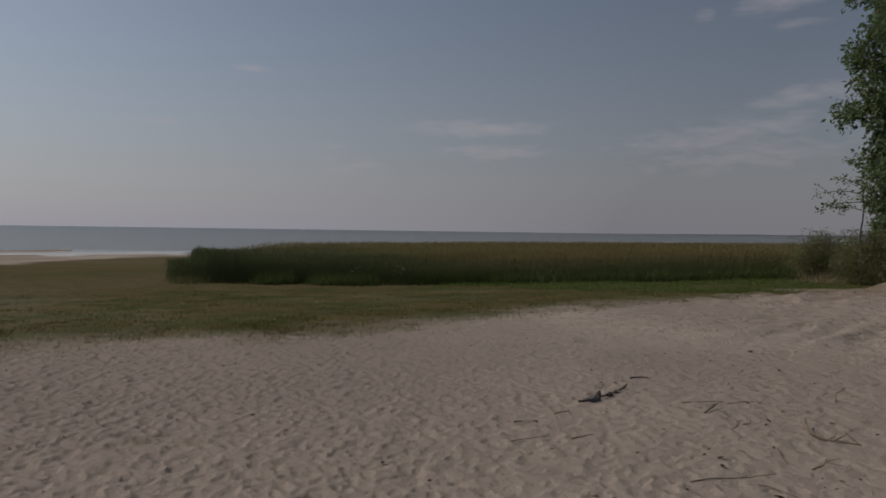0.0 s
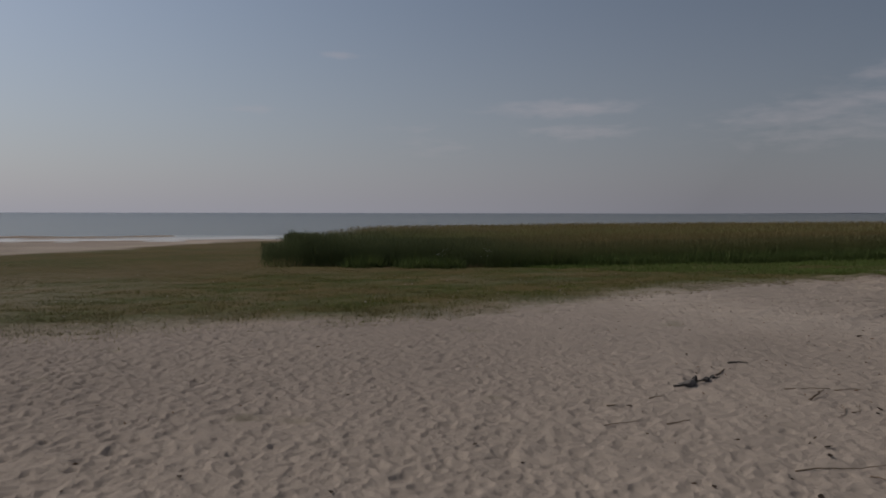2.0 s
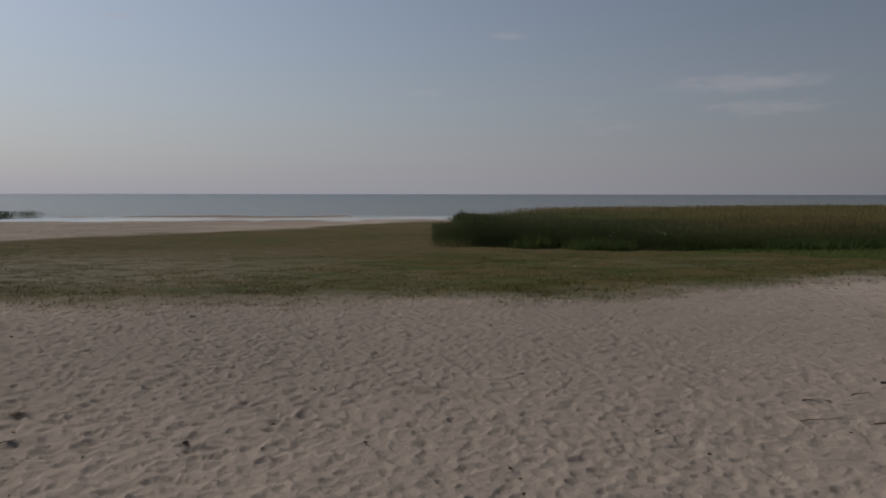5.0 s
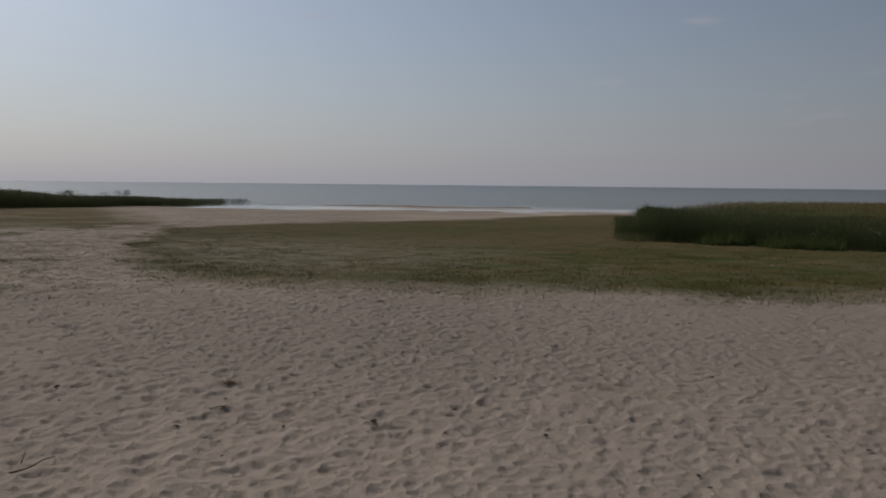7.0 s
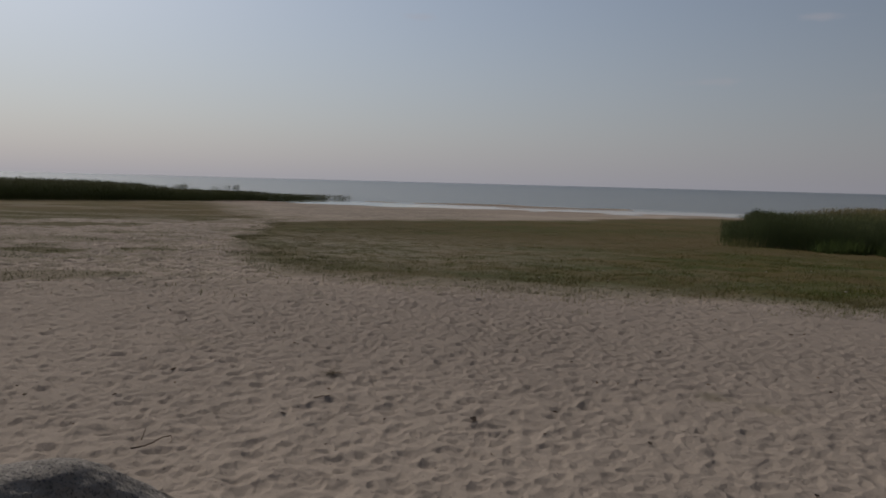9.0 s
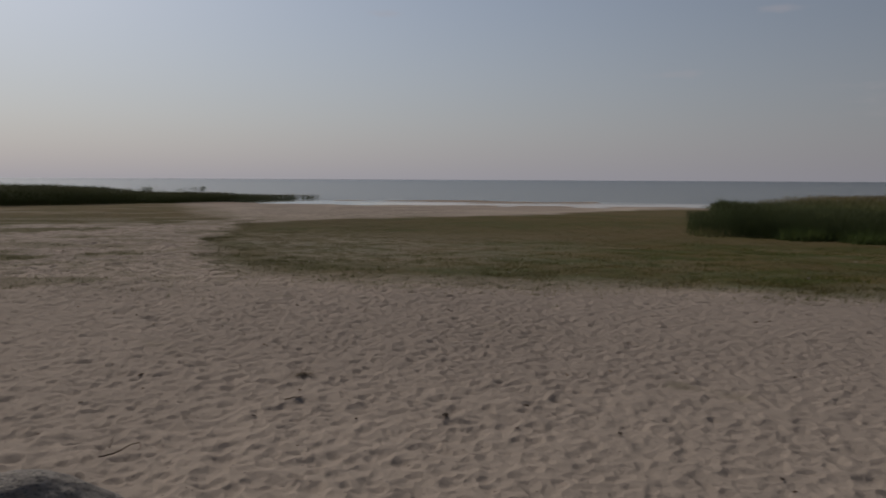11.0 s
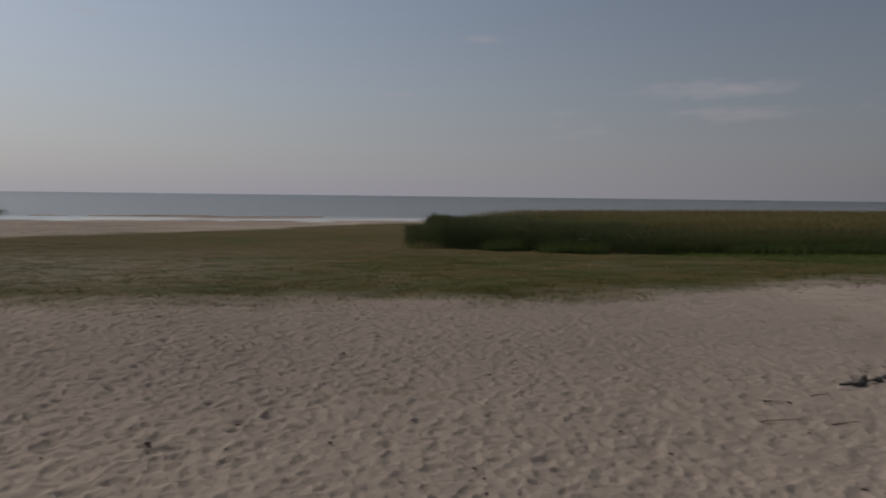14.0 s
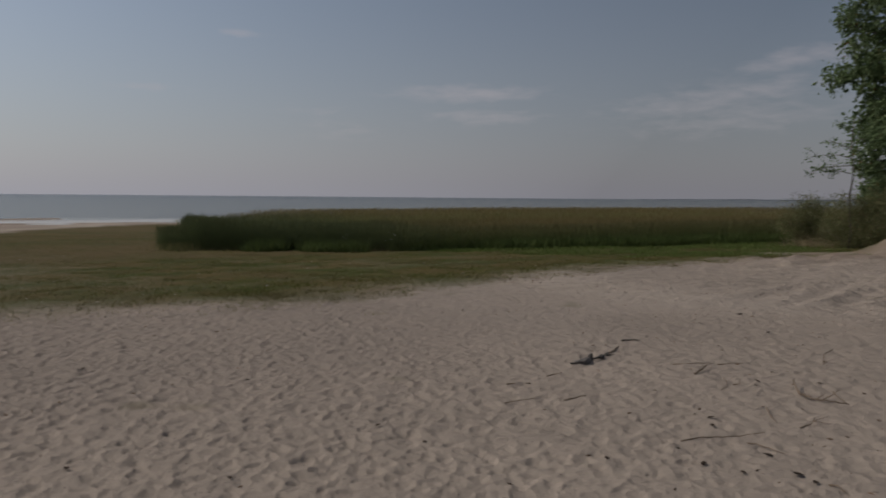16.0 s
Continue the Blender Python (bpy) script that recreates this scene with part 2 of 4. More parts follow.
def ground_material():
    m, t, b = material("beach_sand")
    o = coords(t)
    broad = noise_tex(t, 0.22, 4, 0.55, o)
    mid = noise_tex(t, 2.6, 4, 0.6, o)
    grain = noise_tex(t, 160, 2, 0.7, o)
    sand = blend(t, ramp(t, broad, [(0.35, 0.0), (0.65, 1.0)]), (0.261, 0.216, 0.177), (0.328, 0.270, 0.220))
    sand = blend(t, ramp(t, mid, [(0.35, 0.0), (0.7, 0.35)]), sand, (0.198, 0.165, 0.136))
    sand = blend(t, ramp(t, grain, [(0.25, 0.35), (0.5, 0.0)]), sand, (0.171, 0.149, 0.133))
    bits = noise_tex(t, 26, 1.5, 0.5, o)
    sand = blend(t, ramp(t, bits, [(0.70, 0.0), (0.76, 0.7)]), sand, (0.096, 0.077, 0.063))
    pale = attribute(t, "pale")
    sand = blend(t, pale, sand, (0.399, 0.339, 0.285))
    sand = blend(t, attribute(t, "grey"), sand, (0.191, 0.158, 0.134))
    wet = attribute(t, "wet")
    sand = blend(t, wet, sand, (0.196, 0.150, 0.116))
    # dry scraps and bare crumbs on the trodden flats
    crumbs = noise_tex(t, 4.2, 4, 0.7, o)
    far_side = attribute(t, "scuffed")
    sand = blend(t, calc(t, "MULTIPLY", far_side, ramp(t, crumbs, [(0.52, 0.0), (0.66, 0.75)])), sand, (0.122, 0.103, 0.081))
    sand = blend(t, calc(t, "MULTIPLY", far_side, ramp(t, crumbs, [(0.34, 0.6), (0.46, 0.0)])), sand, (0.374, 0.315, 0.258))
    tufty = noise_tex(t, 1.5, 5, 0.72, o)
    sand = blend(t, calc(t, "MULTIPLY", far_side, ramp(t, tufty, [(0.50, 0.0), (0.60, 0.7)])), sand, (0.160, 0.134, 0.103))
    turf = blend(t, ramp(t, noise_tex(t, 0.4, 6, 0.68, o), [(0.42, 0.0), (0.58, 1.0)]), (0.046, 0.055, 0.014), (0.084, 0.064, 0.024))
    turf = blend(t, ramp(t, noise_tex(t, 7, 3, 0.6, o), [(0.46, 0.0), (0.70, 0.4)]), turf, (0.116, 0.092, 0.054))
    rust = attribute(t, "rust")
    turf = blend(t, rust, turf, (0.100, 0.074, 0.039))
    turf = blend(t, attribute(t, "rank"), turf, (0.072, 0.066, 0.031))
    col = blend(t, attribute(t, "cover"), sand, turf)
    t.links.new(col, b.inputs["Base Color"])
    b.inputs["Roughness"].default_value = 0.95
    b.inputs["Specular IOR Level"].default_value = 0.04
    h = calc(t, "ADD", calc(t, "MULTIPLY", noise_tex(t, 34, 4, 0.65, o), 1.0), calc(t, "MULTIPLY", grain, 0.25))
    fine = t.nodes.new("ShaderNodeBump")
    fine.inputs["Strength"].default_value, fine.inputs["Distance"].default_value = 0.9, 0.014
    t.links.new(h, fine.inputs["Height"])
    # scuffs and trodden lumps of a hand's width
    scuff = t.nodes.new("ShaderNodeBump")
    scuff.inputs["Distance"].default_value = 0.06
    t.links.new(calc(t, "ADD", 0.15, calc(t, "MULTIPLY", attribute(t, "scuffed"), 0.7)), scuff.inputs["Strength"])
    cells = t.nodes.new("ShaderNodeTexVoronoi")
    cells.inputs["Scale"].default_value = 5.5
    warp = t.nodes.new("ShaderNodeVectorMath")
    warp.operation = "ADD"
    t.links.new(o, warp.inputs[0])
    drift_noise = t.nodes.new("ShaderNodeTexNoise")
    drift_noise.inputs["Scale"].default_value, drift_noise.inputs["Detail"].default_value = 4.0, 2.0
    t.links.new(o, drift_noise.inputs["Vector"])
    t.links.new(drift_noise.outputs["Color"], warp.inputs[1])
    t.links.new(warp.outputs[0], cells.inputs["Vector"])
    lumps = t.nodes.new("ShaderNodeTexVoronoi")
    lumps.inputs["Scale"].default_value = 2.3
    t.links.new(warp.outputs[0], lumps.inputs["Vector"])
    both = calc(t, "ADD", calc(t, "MULTIPLY", ramp(t, cells.outputs["Distance"], [(0.15, 0.0), (0.55, 1.0)]), 0.30), ramp(t, lumps.outputs["Distance"], [(0.15, 0.0), (0.6, 1.0)]))
    t.links.new(both, scuff.inputs["Height"])
    t.links.new(fine.outputs[0], scuff.inputs["Normal"])
    t.links.new(scuff.outputs[0], b.inputs["Normal"])
    return m


def turned(tree, vector):
    """Coordinates turned so that x runs along the shore."""
    m = tree.nodes.new("ShaderNodeVectorRotate")
    m.rotation_type = "Z_AXIS"
    m.inputs["Angle"].default_value = radians(-33)
    tree.links.new(vector, m.inputs["Vector"])
    return m.outputs[0]


def water_material():
    m, t, b = material("lake_water")
    o = coords(t)
    sp = t.nodes.new("ShaderNodeSeparateXYZ")
    t.links.new(o, sp.inputs[0])
    # the way out from the shore
    s = calc(t, "ADD", calc(t, "MULTIPLY", sp.outputs[0], -0.545), calc(t, "MULTIPLY", sp.outputs[1], 0.839))
    s = calc(t, "ADD", s, calc(t, "MULTIPLY", calc(t, "SUBTRACT", noise_tex(t, 0.07, 3, 0.5, o, (1, 1, 1)), 0.5), 22.0))
    open_water = calc(t, "SMOOTH_MIN", 1.0, calc(t, "MAXIMUM", 0.0, calc(t, "DIVIDE", calc(t, "SUBTRACT", s, 78.0), 14.0)), 0.1)
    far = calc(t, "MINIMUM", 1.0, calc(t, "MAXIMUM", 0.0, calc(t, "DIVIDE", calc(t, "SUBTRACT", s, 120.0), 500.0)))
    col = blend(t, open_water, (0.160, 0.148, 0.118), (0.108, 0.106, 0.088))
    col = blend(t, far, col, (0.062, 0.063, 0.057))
    t.links.new(col, b.inputs["Base Color"])
    b.inputs["IOR"].default_value = 1.33
    t.links.new(calc(t, "ADD", 0.05, calc(t, "MULTIPLY", open_water, 0.22)), b.inputs["Roughness"])
    waves = calc(t, "ADD", noise_tex(t, 0.4, 2, 0.5, o, (0.6, 1.0, 1.0)), calc(t, "MULTIPLY", noise_tex(t, 0.12, 3, 0.6, o, (0.5, 1.3, 1)), 1.6))
    streak = ramp(t, noise_tex(t, 1.0, 4, 0.6, turned(t, o), (0.006, 0.045, 1.0)), [(0.3, 0.45), (0.7, 1.5)])
    bp = t.nodes.new("ShaderNodeBump")
    t.links.new(calc(t, "ADD", 0.03, calc(t, "MULTIPLY", streak, calc(t, "ADD", calc(t, "MULTIPLY", open_water, 0.34), calc(t, "MULTIPLY", far, 0.36)))), bp.inputs["Strength"])
    bp.inputs["Distance"].default_value = 0.5
    t.links.new(waves, bp.inputs["Height"])
    t.links.new(bp.outputs[0], b.inputs["Normal"])
    return m


def leaf_material(name, low, high, dry=None, dry_share=0.15, trans=0.35, tip=None, bands=(), zone_tone=None):
    """Leaves and blades: each island takes its own tone."""
    m, t, b = material(name)
    geo = t.nodes.new("ShaderNodeNewGeometry")
    r = geo.outputs["Random Per Island"]
    col = blend(t, r, low, high)
    o = coords(t)
    patchy = noise_tex(t, 0.35, 3, 0.6, o)
    col = blend(t, ramp(t, patchy, [(0.35, 0.0), (0.65, 0.55)]), col, tuple(0.5 * (a + c) * 0.75 for a, c in zip(low, high)))
    if bands:
        wide_band = noise_tex(t, 1.0, 4, 0.6, o, (0.22, 0.33, 1.0))
        for (lo, hi), tone in bands:
            col = blend(t, ramp(t, wide_band, [(lo, 0.0), (0.5 * (lo + hi), 0.8), (hi, 0.0)]), col, tone)
    if dry:
        pick = calc(t, "FRACT", calc(t, "MULTIPLY", r, 17.31))
        col = blend(t, ramp(t, pick, [(1 - dry_share, 0.0), (min(0.999, 1 - dry_share + 0.02), 1.0)]), col, dry)
    if tip:
        col = blend(t, attribute(t, "height"), col, tip)
    if zone_tone:
        col = blend(t, attribute(t, "zone_tone"), col, zone_tone)
    t.links.new(col, b.inputs["Base Color"])
    b.inputs["Roughness"].default_value = 0.7
    b.inputs["Specular IOR Level"].default_value = 0.03
    tr = t.nodes.new("ShaderNodeBsdfTranslucent")
    t.links.new(col, tr.inputs["Color"])
    mix = t.nodes.new("ShaderNodeMixShader")
    mix.inputs[0].default_value = trans
    t.links.new(b.outputs[0], mix.inputs[1])
    t.links.new(tr.outputs[0], mix.inputs[2])
    t.links.new(mix.outputs[0], t.nodes["Material Output"].inputs["Surface"])
    return m


def rough_material(name, a, c, scale=8.0, bump_scale=40.0, strength=0.5, distance=0.01, speck=None, rough=0.9):
    m, t, b = material(name)
    o = coords(t)
    col = blend(t, ramp(t, noise_tex(t, scale, 5, 0.65, o), [(0.3, 0.0), (0.7, 1.0)]), a, c)
    if speck:
        col = blend(t, ramp(t, noise_tex(t, bump_scale * 1.7, 2, 0.6, o), [(0.52, 0.0), (0.66, 0.85)]), col, speck)
    t.links.new(col, b.inputs["Base Color"])
    b.inputs["Roughness"].default_value = rough
    b.inputs["Specular IOR Level"].default_value = 0.25
    bump(t, b, noise_tex(t, bump_scale, 5, 0.65, o), strength, distance)
    return m


SAND = ground_material()
LAKE = water_material()
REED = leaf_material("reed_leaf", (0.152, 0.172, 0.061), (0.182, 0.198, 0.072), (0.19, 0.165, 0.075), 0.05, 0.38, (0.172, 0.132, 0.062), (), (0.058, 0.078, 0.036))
# reeds seen against the sun: their backlit shade is put into the colour
BACKLIT_REED = leaf_material("backlit_reed", (0.050, 0.066, 0.022), (0.074, 0.088, 0.034), None, 0, 0.25, (0.080, 0.080, 0.036))
HERB = leaf_material("green_herb", (0.070, 0.100, 0.032), (0.112, 0.142, 0.050), None, 0, 0.35)
PALE_HERB = leaf_material("pale_herb", (0.110, 0.120, 0.046), (0.170, 0.165, 0.075), (0.22, 0.19, 0.10), 0.2, 0.35)
GRASS = leaf_material("beach_grass", (0.083, 0.089, 0.022), (0.140, 0.125, 0.045), (0.21, 0.168, 0.098), 0.13, 0.30, None, (((0.50, 0.75), (0.118, 0.098, 0.048)), ((0.25, 0.50), (0.080, 0.102, 0.023))), (0.078, 0.074, 0.032))
LUSH = leaf_material("fresh_grass", (0.080, 0.118, 0.030), (0.134, 0.172, 0.052), (0.2, 0.18, 0.08), 0.06, 0.35)
LEAF = leaf_material("tree_leaf", (0.092, 0.138, 0.062), (0.190, 0.240, 0.122), (0.17, 0.12, 0.05), 0.03, 0.42)
BUSH = leaf_material("bush_leaf", (0.120, 0.132, 0.058), (0.215, 0.212, 0.105), (0.22, 0.17, 0.10), 0.12, 0.42)
STRAW = leaf_material("dry_stalk", (0.20, 0.16, 0.09), (0.32, 0.26, 0.16), None, 0, 0.25)
BARK = rough_material("bark", (0.070, 0.055, 0.042), (0.15, 0.125, 0.10), 5, 30, 0.8, 0.02)
CHARRED = rough_material("charred_wood", (0.030, 0.026, 0.024), (0.085, 0.074, 0.068), 14, 60, 0.8, 0.01)
GREYWOOD = rough_material("weathered_wood", (0.060, 0.052, 0.048), (0.165, 0.145, 0.130), 16, 70, 0.9, 0.008)
TWIG = rough_material("twig_bark", (0.105, 0.076, 0.055), (0.20, 0.150, 0.110), 20, 90, 0.6, 0.004)
FALLEN = leaf_material("fallen_leaf", (0.105, 0.070, 0.050), (0.185, 0.120, 0.080), (0.075, 0.056, 0.044), 0.2, 0.15)
DRY_WEED = leaf_material("dried_weed", (0.085, 0.064, 0.042), (0.15, 0.115, 0.075), None, 0, 0.15)
STONE = rough_material("granite_boulder", (0.225, 0.198, 0.172), (0.37, 0.332, 0.292), 26, 55, 1.0, 0.030, (0.10, 0.092, 0.088), 0.9)
# the coast's blue-grey base colour carries the haze of the distance
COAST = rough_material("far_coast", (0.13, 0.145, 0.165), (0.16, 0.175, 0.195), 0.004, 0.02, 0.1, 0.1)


# ---- builders ----
def mesh_of(name, verts, faces, mat, smooth=False, attrs=None):
    """faces: an array of triangles or of quads."""
    me = bpy.data.meshes.new(name)
    verts, faces = np.asarray(verts, np.float32), np.asarray(faces, np.int32)
    k = faces.shape[1]
    me.vertices.add(len(verts))
    me.vertices.foreach_set("co", verts.ravel())
    me.loops.add(faces.size)
    me.loops.foreach_set("vertex_index", faces.ravel())
    me.polygons.add(len(faces))
    me.polygons.foreach_set("loop_start", np.arange(0, faces.size, k, dtype=np.int32))
    me.polygons.foreach_set("use_smooth", np.full(len(faces), smooth))
    for key, value in (attrs or {}).items():
        me.attributes.new(key, "FLOAT", "POINT").data.foreach_set("value", np.asarray(value, np.float32))
    me.materials.append(mat)
    me.update(calc_edges=True)
    return me


def part(name, me, parent, label=""):
    ob = new(name, me)
    ob.parent = parent
    return tagged(ob, label)


def blades(base, direction, length, width, droop, segments=2, face=None):
    """Many curved tapering blades at once. base: n x 3; direction: n x 3 unit vectors; the rest: n values. Returns vertices, triangles, and how far up each vertex is."""
    n = len(base)
    side = np.cross(direction, np.array([0, 0, 1.0])) if face is None else face
    bad = np.linalg.norm(side, axis=1) < 0.05
    side[bad] = (1, 0, 0)
    side = side / np.linalg.norm(side, axis=1)[:, None]
    flat = direction * np.array([1, 1, 0])
    flat = flat / np.maximum(np.linalg.norm(flat, axis=1), 1e-6)[:, None]
    rows, up = [], []
    for k in range(segments + 1):
        f = k / segments
        c = base + direction * (length * f)[:, None] + (flat * 0.8 - np.array([0, 0, 1.0])) * (droop * length * f * f)[:, None]
        if k < segments:
            w = (width * (1 - 0.55 * f) * 0.5)[:, None] * side
            rows += [c - w, c + w]
            up += [f, f]
        else:
            rows.append(c)
            up.append(1.0)
    per = 2 * segments + 1
    verts = np.stack(rows, 1).reshape(-1, 3)
    tri = []
    for k in range(segments - 1):
        a = 2 * k
        tri += [(a, a + 1, a + 3), (a, a + 3, a + 2)]
    a = 2 * (segments - 1)
    tri.append((a, a + 1, a + 2))
    faces = (np.arange(n)[:, None, None] * per + np.array(tri)[None]).reshape(-1, 3)
    return verts, faces, np.tile(np.array(up), n)


def pile(chunks):
    """Joins (vertices, faces, values) chunks."""
    v, f, u, at = [], [], [], 0
    for a, b, c in chunks:
        v.append(a)
        f.append(b + at)
        u.append(c)
        at += len(a)
    return np.concatenate(v), np.concatenate(f), np.concatenate(u)


def unit(v):
    return v / np.linalg.norm(v, axis=1)[:, None]


def tube(points, radii, sides=6, wobble=0.0, seed=0):
    """A closed tapering tube along points."""
    rng = np.random.default_rng(seed)
    pts = np.asarray(points, float)
    verts, faces = [], []
    for i, p in enumerate(pts):
        d = pts[min(i + 1, len(pts) - 1)] - pts[max(i - 1, 0)]
        d = d / np.linalg.norm(d)
        a = np.cross(d, (0.31, 0.2, 0.93) if abs(d[2]) < 0.9 else (1, 0, 0))
        a /= np.linalg.norm(a)
        b = np.cross(d, a)
        for k in range(sides):
            w = 2 * math.pi * k / sides
            r = radii[i] * (1 + wobble * (rng.random() - 0.5))
            verts.append(p + r * (math.cos(w) * a + math.sin(w) * b))
    n = len(pts)
    for i in range(n - 1):
        for k in range(sides):
            a, b = i * sides + k, i * sides + (k + 1) % sides
            faces += [(a, b, b + sides), (a, b + sides, a + sides)]
    for base, flip in ((0, True), ((n - 1) * sides, False)):
        for k in range(1, sides - 1):
            tri = (base, base + k, base + k + 1)
            faces.append(tri[::-1] if flip else tri)
    return np.array(verts), np.array(faces)


def join_tubes(tubes):
    v, f, at = [], [], 0
    for a, b in tubes:
        v.append(a)
        f.append(b + at)
        at += len(a)
    return np.concatenate(v), np.concatenate(f)


# ---- ground ----
def ground():
    """One sheet, fine where the sand is walked on, out to the horizon."""
    az = np.radians(np.concatenate([np.arange(-180, -75, 2), np.arange(-75, 31.5, 0.1), np.arange(33, 180, 2)]))
    r = [0.0, 0.05]
    while r[-1] < 4900:
        d = r[-1]
        r.append(d + (0.1 if d < 3.2 else d * 0.0040 if d < 15 else d * 0.0075 if d < 28 else d * 0.011 if d < 45 else d * 0.016 if d < 110 else d * 0.2))
    r = np.array(r)
    R, A = np.meshgrid(r, az, indexing="ij")
    x, y = EYE_X + R * np.sin(A), EYE_Y + R * np.cos(A)
    z = land(x, y)
    s, q = shore_coords(x, y)
    cov = cover(x, y, 0.65)
    calm = step(3.5, 9, q) * step(9.8, 12.5, s)                       # raked smooth by the wind
    level = np.maximum(calm, 0.75 * step(3.2, 6.5, q) * step(5.0, 7.4, s + 1.5 * (field(x, y, 1.6, 46) - 0.5)))
    trodden = (1 - 0.15 * step(-2, 2, q)) * (1 - 0.55 * calm) * (1 - 0.35 * level) * (1 - 0.8 * cov) * step(32, 20, s) * step(34, 22, R)
    z = z + trodden * (0.010 * (field(x, y, 0.24, 41, 3) - 0.5) + 0.016 * (field(x, y, 0.7, 42, 2) - 0.5))
    z = z + 0.05 * (field(x, y, 0.5, 43, 2) - 0.5) * cov * step(40, 20, R)
    # old wheel ruts and windrows running up to the bank
    across, along = -0.67 * (x - 4.5) + 0.74 * (y - 12.3), 0.74 * (x - 4.5) + 0.67 * (y - 12.3)
    weave = across + 0.5 * (field(along, across * 0, 2.5, 47) - 0.5)
    worn = step(-4, 0, along) * step(-3.4, -2.0, across) * step(2.6, 1.4, across) * step(19, 15, R) * (0.4 + 0.6 * field(x, y, 0.9, 48))
    z = z + 0.020 * np.sin(weave * 5.2) * worn
    # steep folds where wheels have turned below the bank
    fold = 0.78 * (x - 5.2) - 0.62 * (y - 11.9) + 0.5 * (field(x, y, 0.8, 63, 2) - 0.5)
    z = z + 0.034 * np.sin(2 * math.pi * fold / 0.62) * np.exp(-((x - 5.5) / 1.4) ** 2 - ((y - 11.9) / 1.5) ** 2) * (0.5 + field(x, y, 0.6, 64, 2))
    # coarse lumps of the churned bank and of the flats further off
    churned = np.maximum(step(11.5, 15, q) * step(8.5, 10.5, s) * step(15.5, 13.5, s), 0.8 * step(-5, -9, q) * step(10, 14, s) * step(50, 34, s)) * (1 - 0.7 * cov)
    z = z + churned * (0.17 * (field(x, y, 0.75, 49, 2) - 0.5) + 0.13 * (field(x, y, 0.34, 50, 2) - 0.5)) * step(46, 32, R)
    fine = step(3.1, 3.4, R) * step(radians(-75.5), radians(-74.5), A) * step(radians(31.6), radians(30.8), A)   # where the sheet is dense
    trodden = trodden * fine
    rng = np.random.default_rng(7)
    # trodden sand: cups of feet side by side, with ridges where they meet
    near = (R < 30) & (trodden > 0.02)
    path = 1 + 0.25 * step(5, 9, s) * step(2, -3, q)                     # most walked on the way to the water
    vx, vy = x[near], y[near]
    wx, wy = vx + 0.035 * (field(vx, vy, 0.10, 61, 2) - 0.5), vy + 0.035 * (field(vx, vy, 0.13, 62, 2) - 0.5)
    soft = 1 - 0.35 * step(0.45, 0.65, field(vx, vy, 1.1, 44, 3))          # stretches where wind has filled the prints
    for g, deep, seed in ((0.100, 0.021, 101), (0.180, 0.025, 201)):
        ci, cj = np.floor(wx / g), np.floor(wy / g)
        pit = np.zeros(len(vx))
        for di in (-1, 0, 1):
            for dj in (-1, 0, 1):
                i, j = ci + di, cj + dj
                px, py = (i + 0.5 + 0.8 * (hashed(i, j, seed) - 0.5)) * g, (j + 0.5 + 0.8 * (hashed(i, j, seed + 1) - 0.5)) * g
                w = math.pi * hashed(i, j, seed + 2)
                long, cross = np.cos(w) * (wx - px) + np.sin(w) * (wy - py), np.cos(w) * (wy - py) - np.sin(w) * (wx - px)
                wide = 0.55 + 0.45 * hashed(i, j, seed + 3)
                size = g * (0.38 + 0.32 * hashed(i, j, seed + 4))
                e = (long ** 2 * wide + cross ** 2 / wide) / size ** 2
                deepness = (0.25 + 0.75 * hashed(i, j, seed + 5)) * (hashed(i, j, seed + 6) < (0.95 if g < 0.15 else 0.75))
                pit = np.minimum(pit, -deep * deepness * np.clip(1.02 - e, 0, 1) ** 0.75)
        size_shift = 1 - 0.45 * step(1, 5, q[near]) if g < 0.15 else soft * (1 - 0.40 * step(-4, 3, q[near]))
        z[near] += (pit + 0.3 * deep) * trodden[near] * size_shift * path[near]
    z[near] += 0.014 * (field(vx, vy, 0.08, 45, 2) - 0.5) * trodden[near]
    # single deeper footprints
    gx, gy = rng.uniform(-16.5, 13, 9000), rng.uniform(-9, 16.5, 9000)
    gr = np.hypot(gx - EYE_X, gy - EYE_Y)
    ga = np.degrees(np.arctan2(gx - EYE_X, gy - EYE_Y))
    inside = (ga > -80) & (ga < 40)
    keep = (gr > 0.3) & (gr < np.where(inside, 16, 8)) & (rng.random(gx.size) < 0.22)
    pr, pa = gr[keep], np.radians(ga[keep])
    n = len(pr)
    for i in range(n):
        px, py = EYE_X + pr[i] * math.sin(pa[i]), EYE_Y + pr[i] * math.cos(pa[i])
        big = rng.random() < 0.6
        la = rng.uniform(0.085, 0.13) if big else rng.uniform(0.035, 0.075)
        lb = la * rng.uniform(0.45, 0.9)
        depth = rng.uniform(0.006, 0.016)
        turn = rng.normal(0.25, 0.7)
        reach = 2.1 * la
        i0, i1 = np.searchsorted(r, (pr[i] - reach, pr[i] + reach))
        j0, j1 = np.searchsorted(az, (pa[i] - reach / pr[i], pa[i] + reach / pr[i]))
        if i1 <= i0 or j1 <= j0:
            continue
        dx, dy = x[i0:i1, j0:j1] - px, y[i0:i1, j0:j1] - py
        u, v = (dx * math.cos(turn) + dy * math.sin(turn)) / la, (-dx * math.sin(turn) + dy * math.cos(turn)) / lb
        rho = u * u + v * v
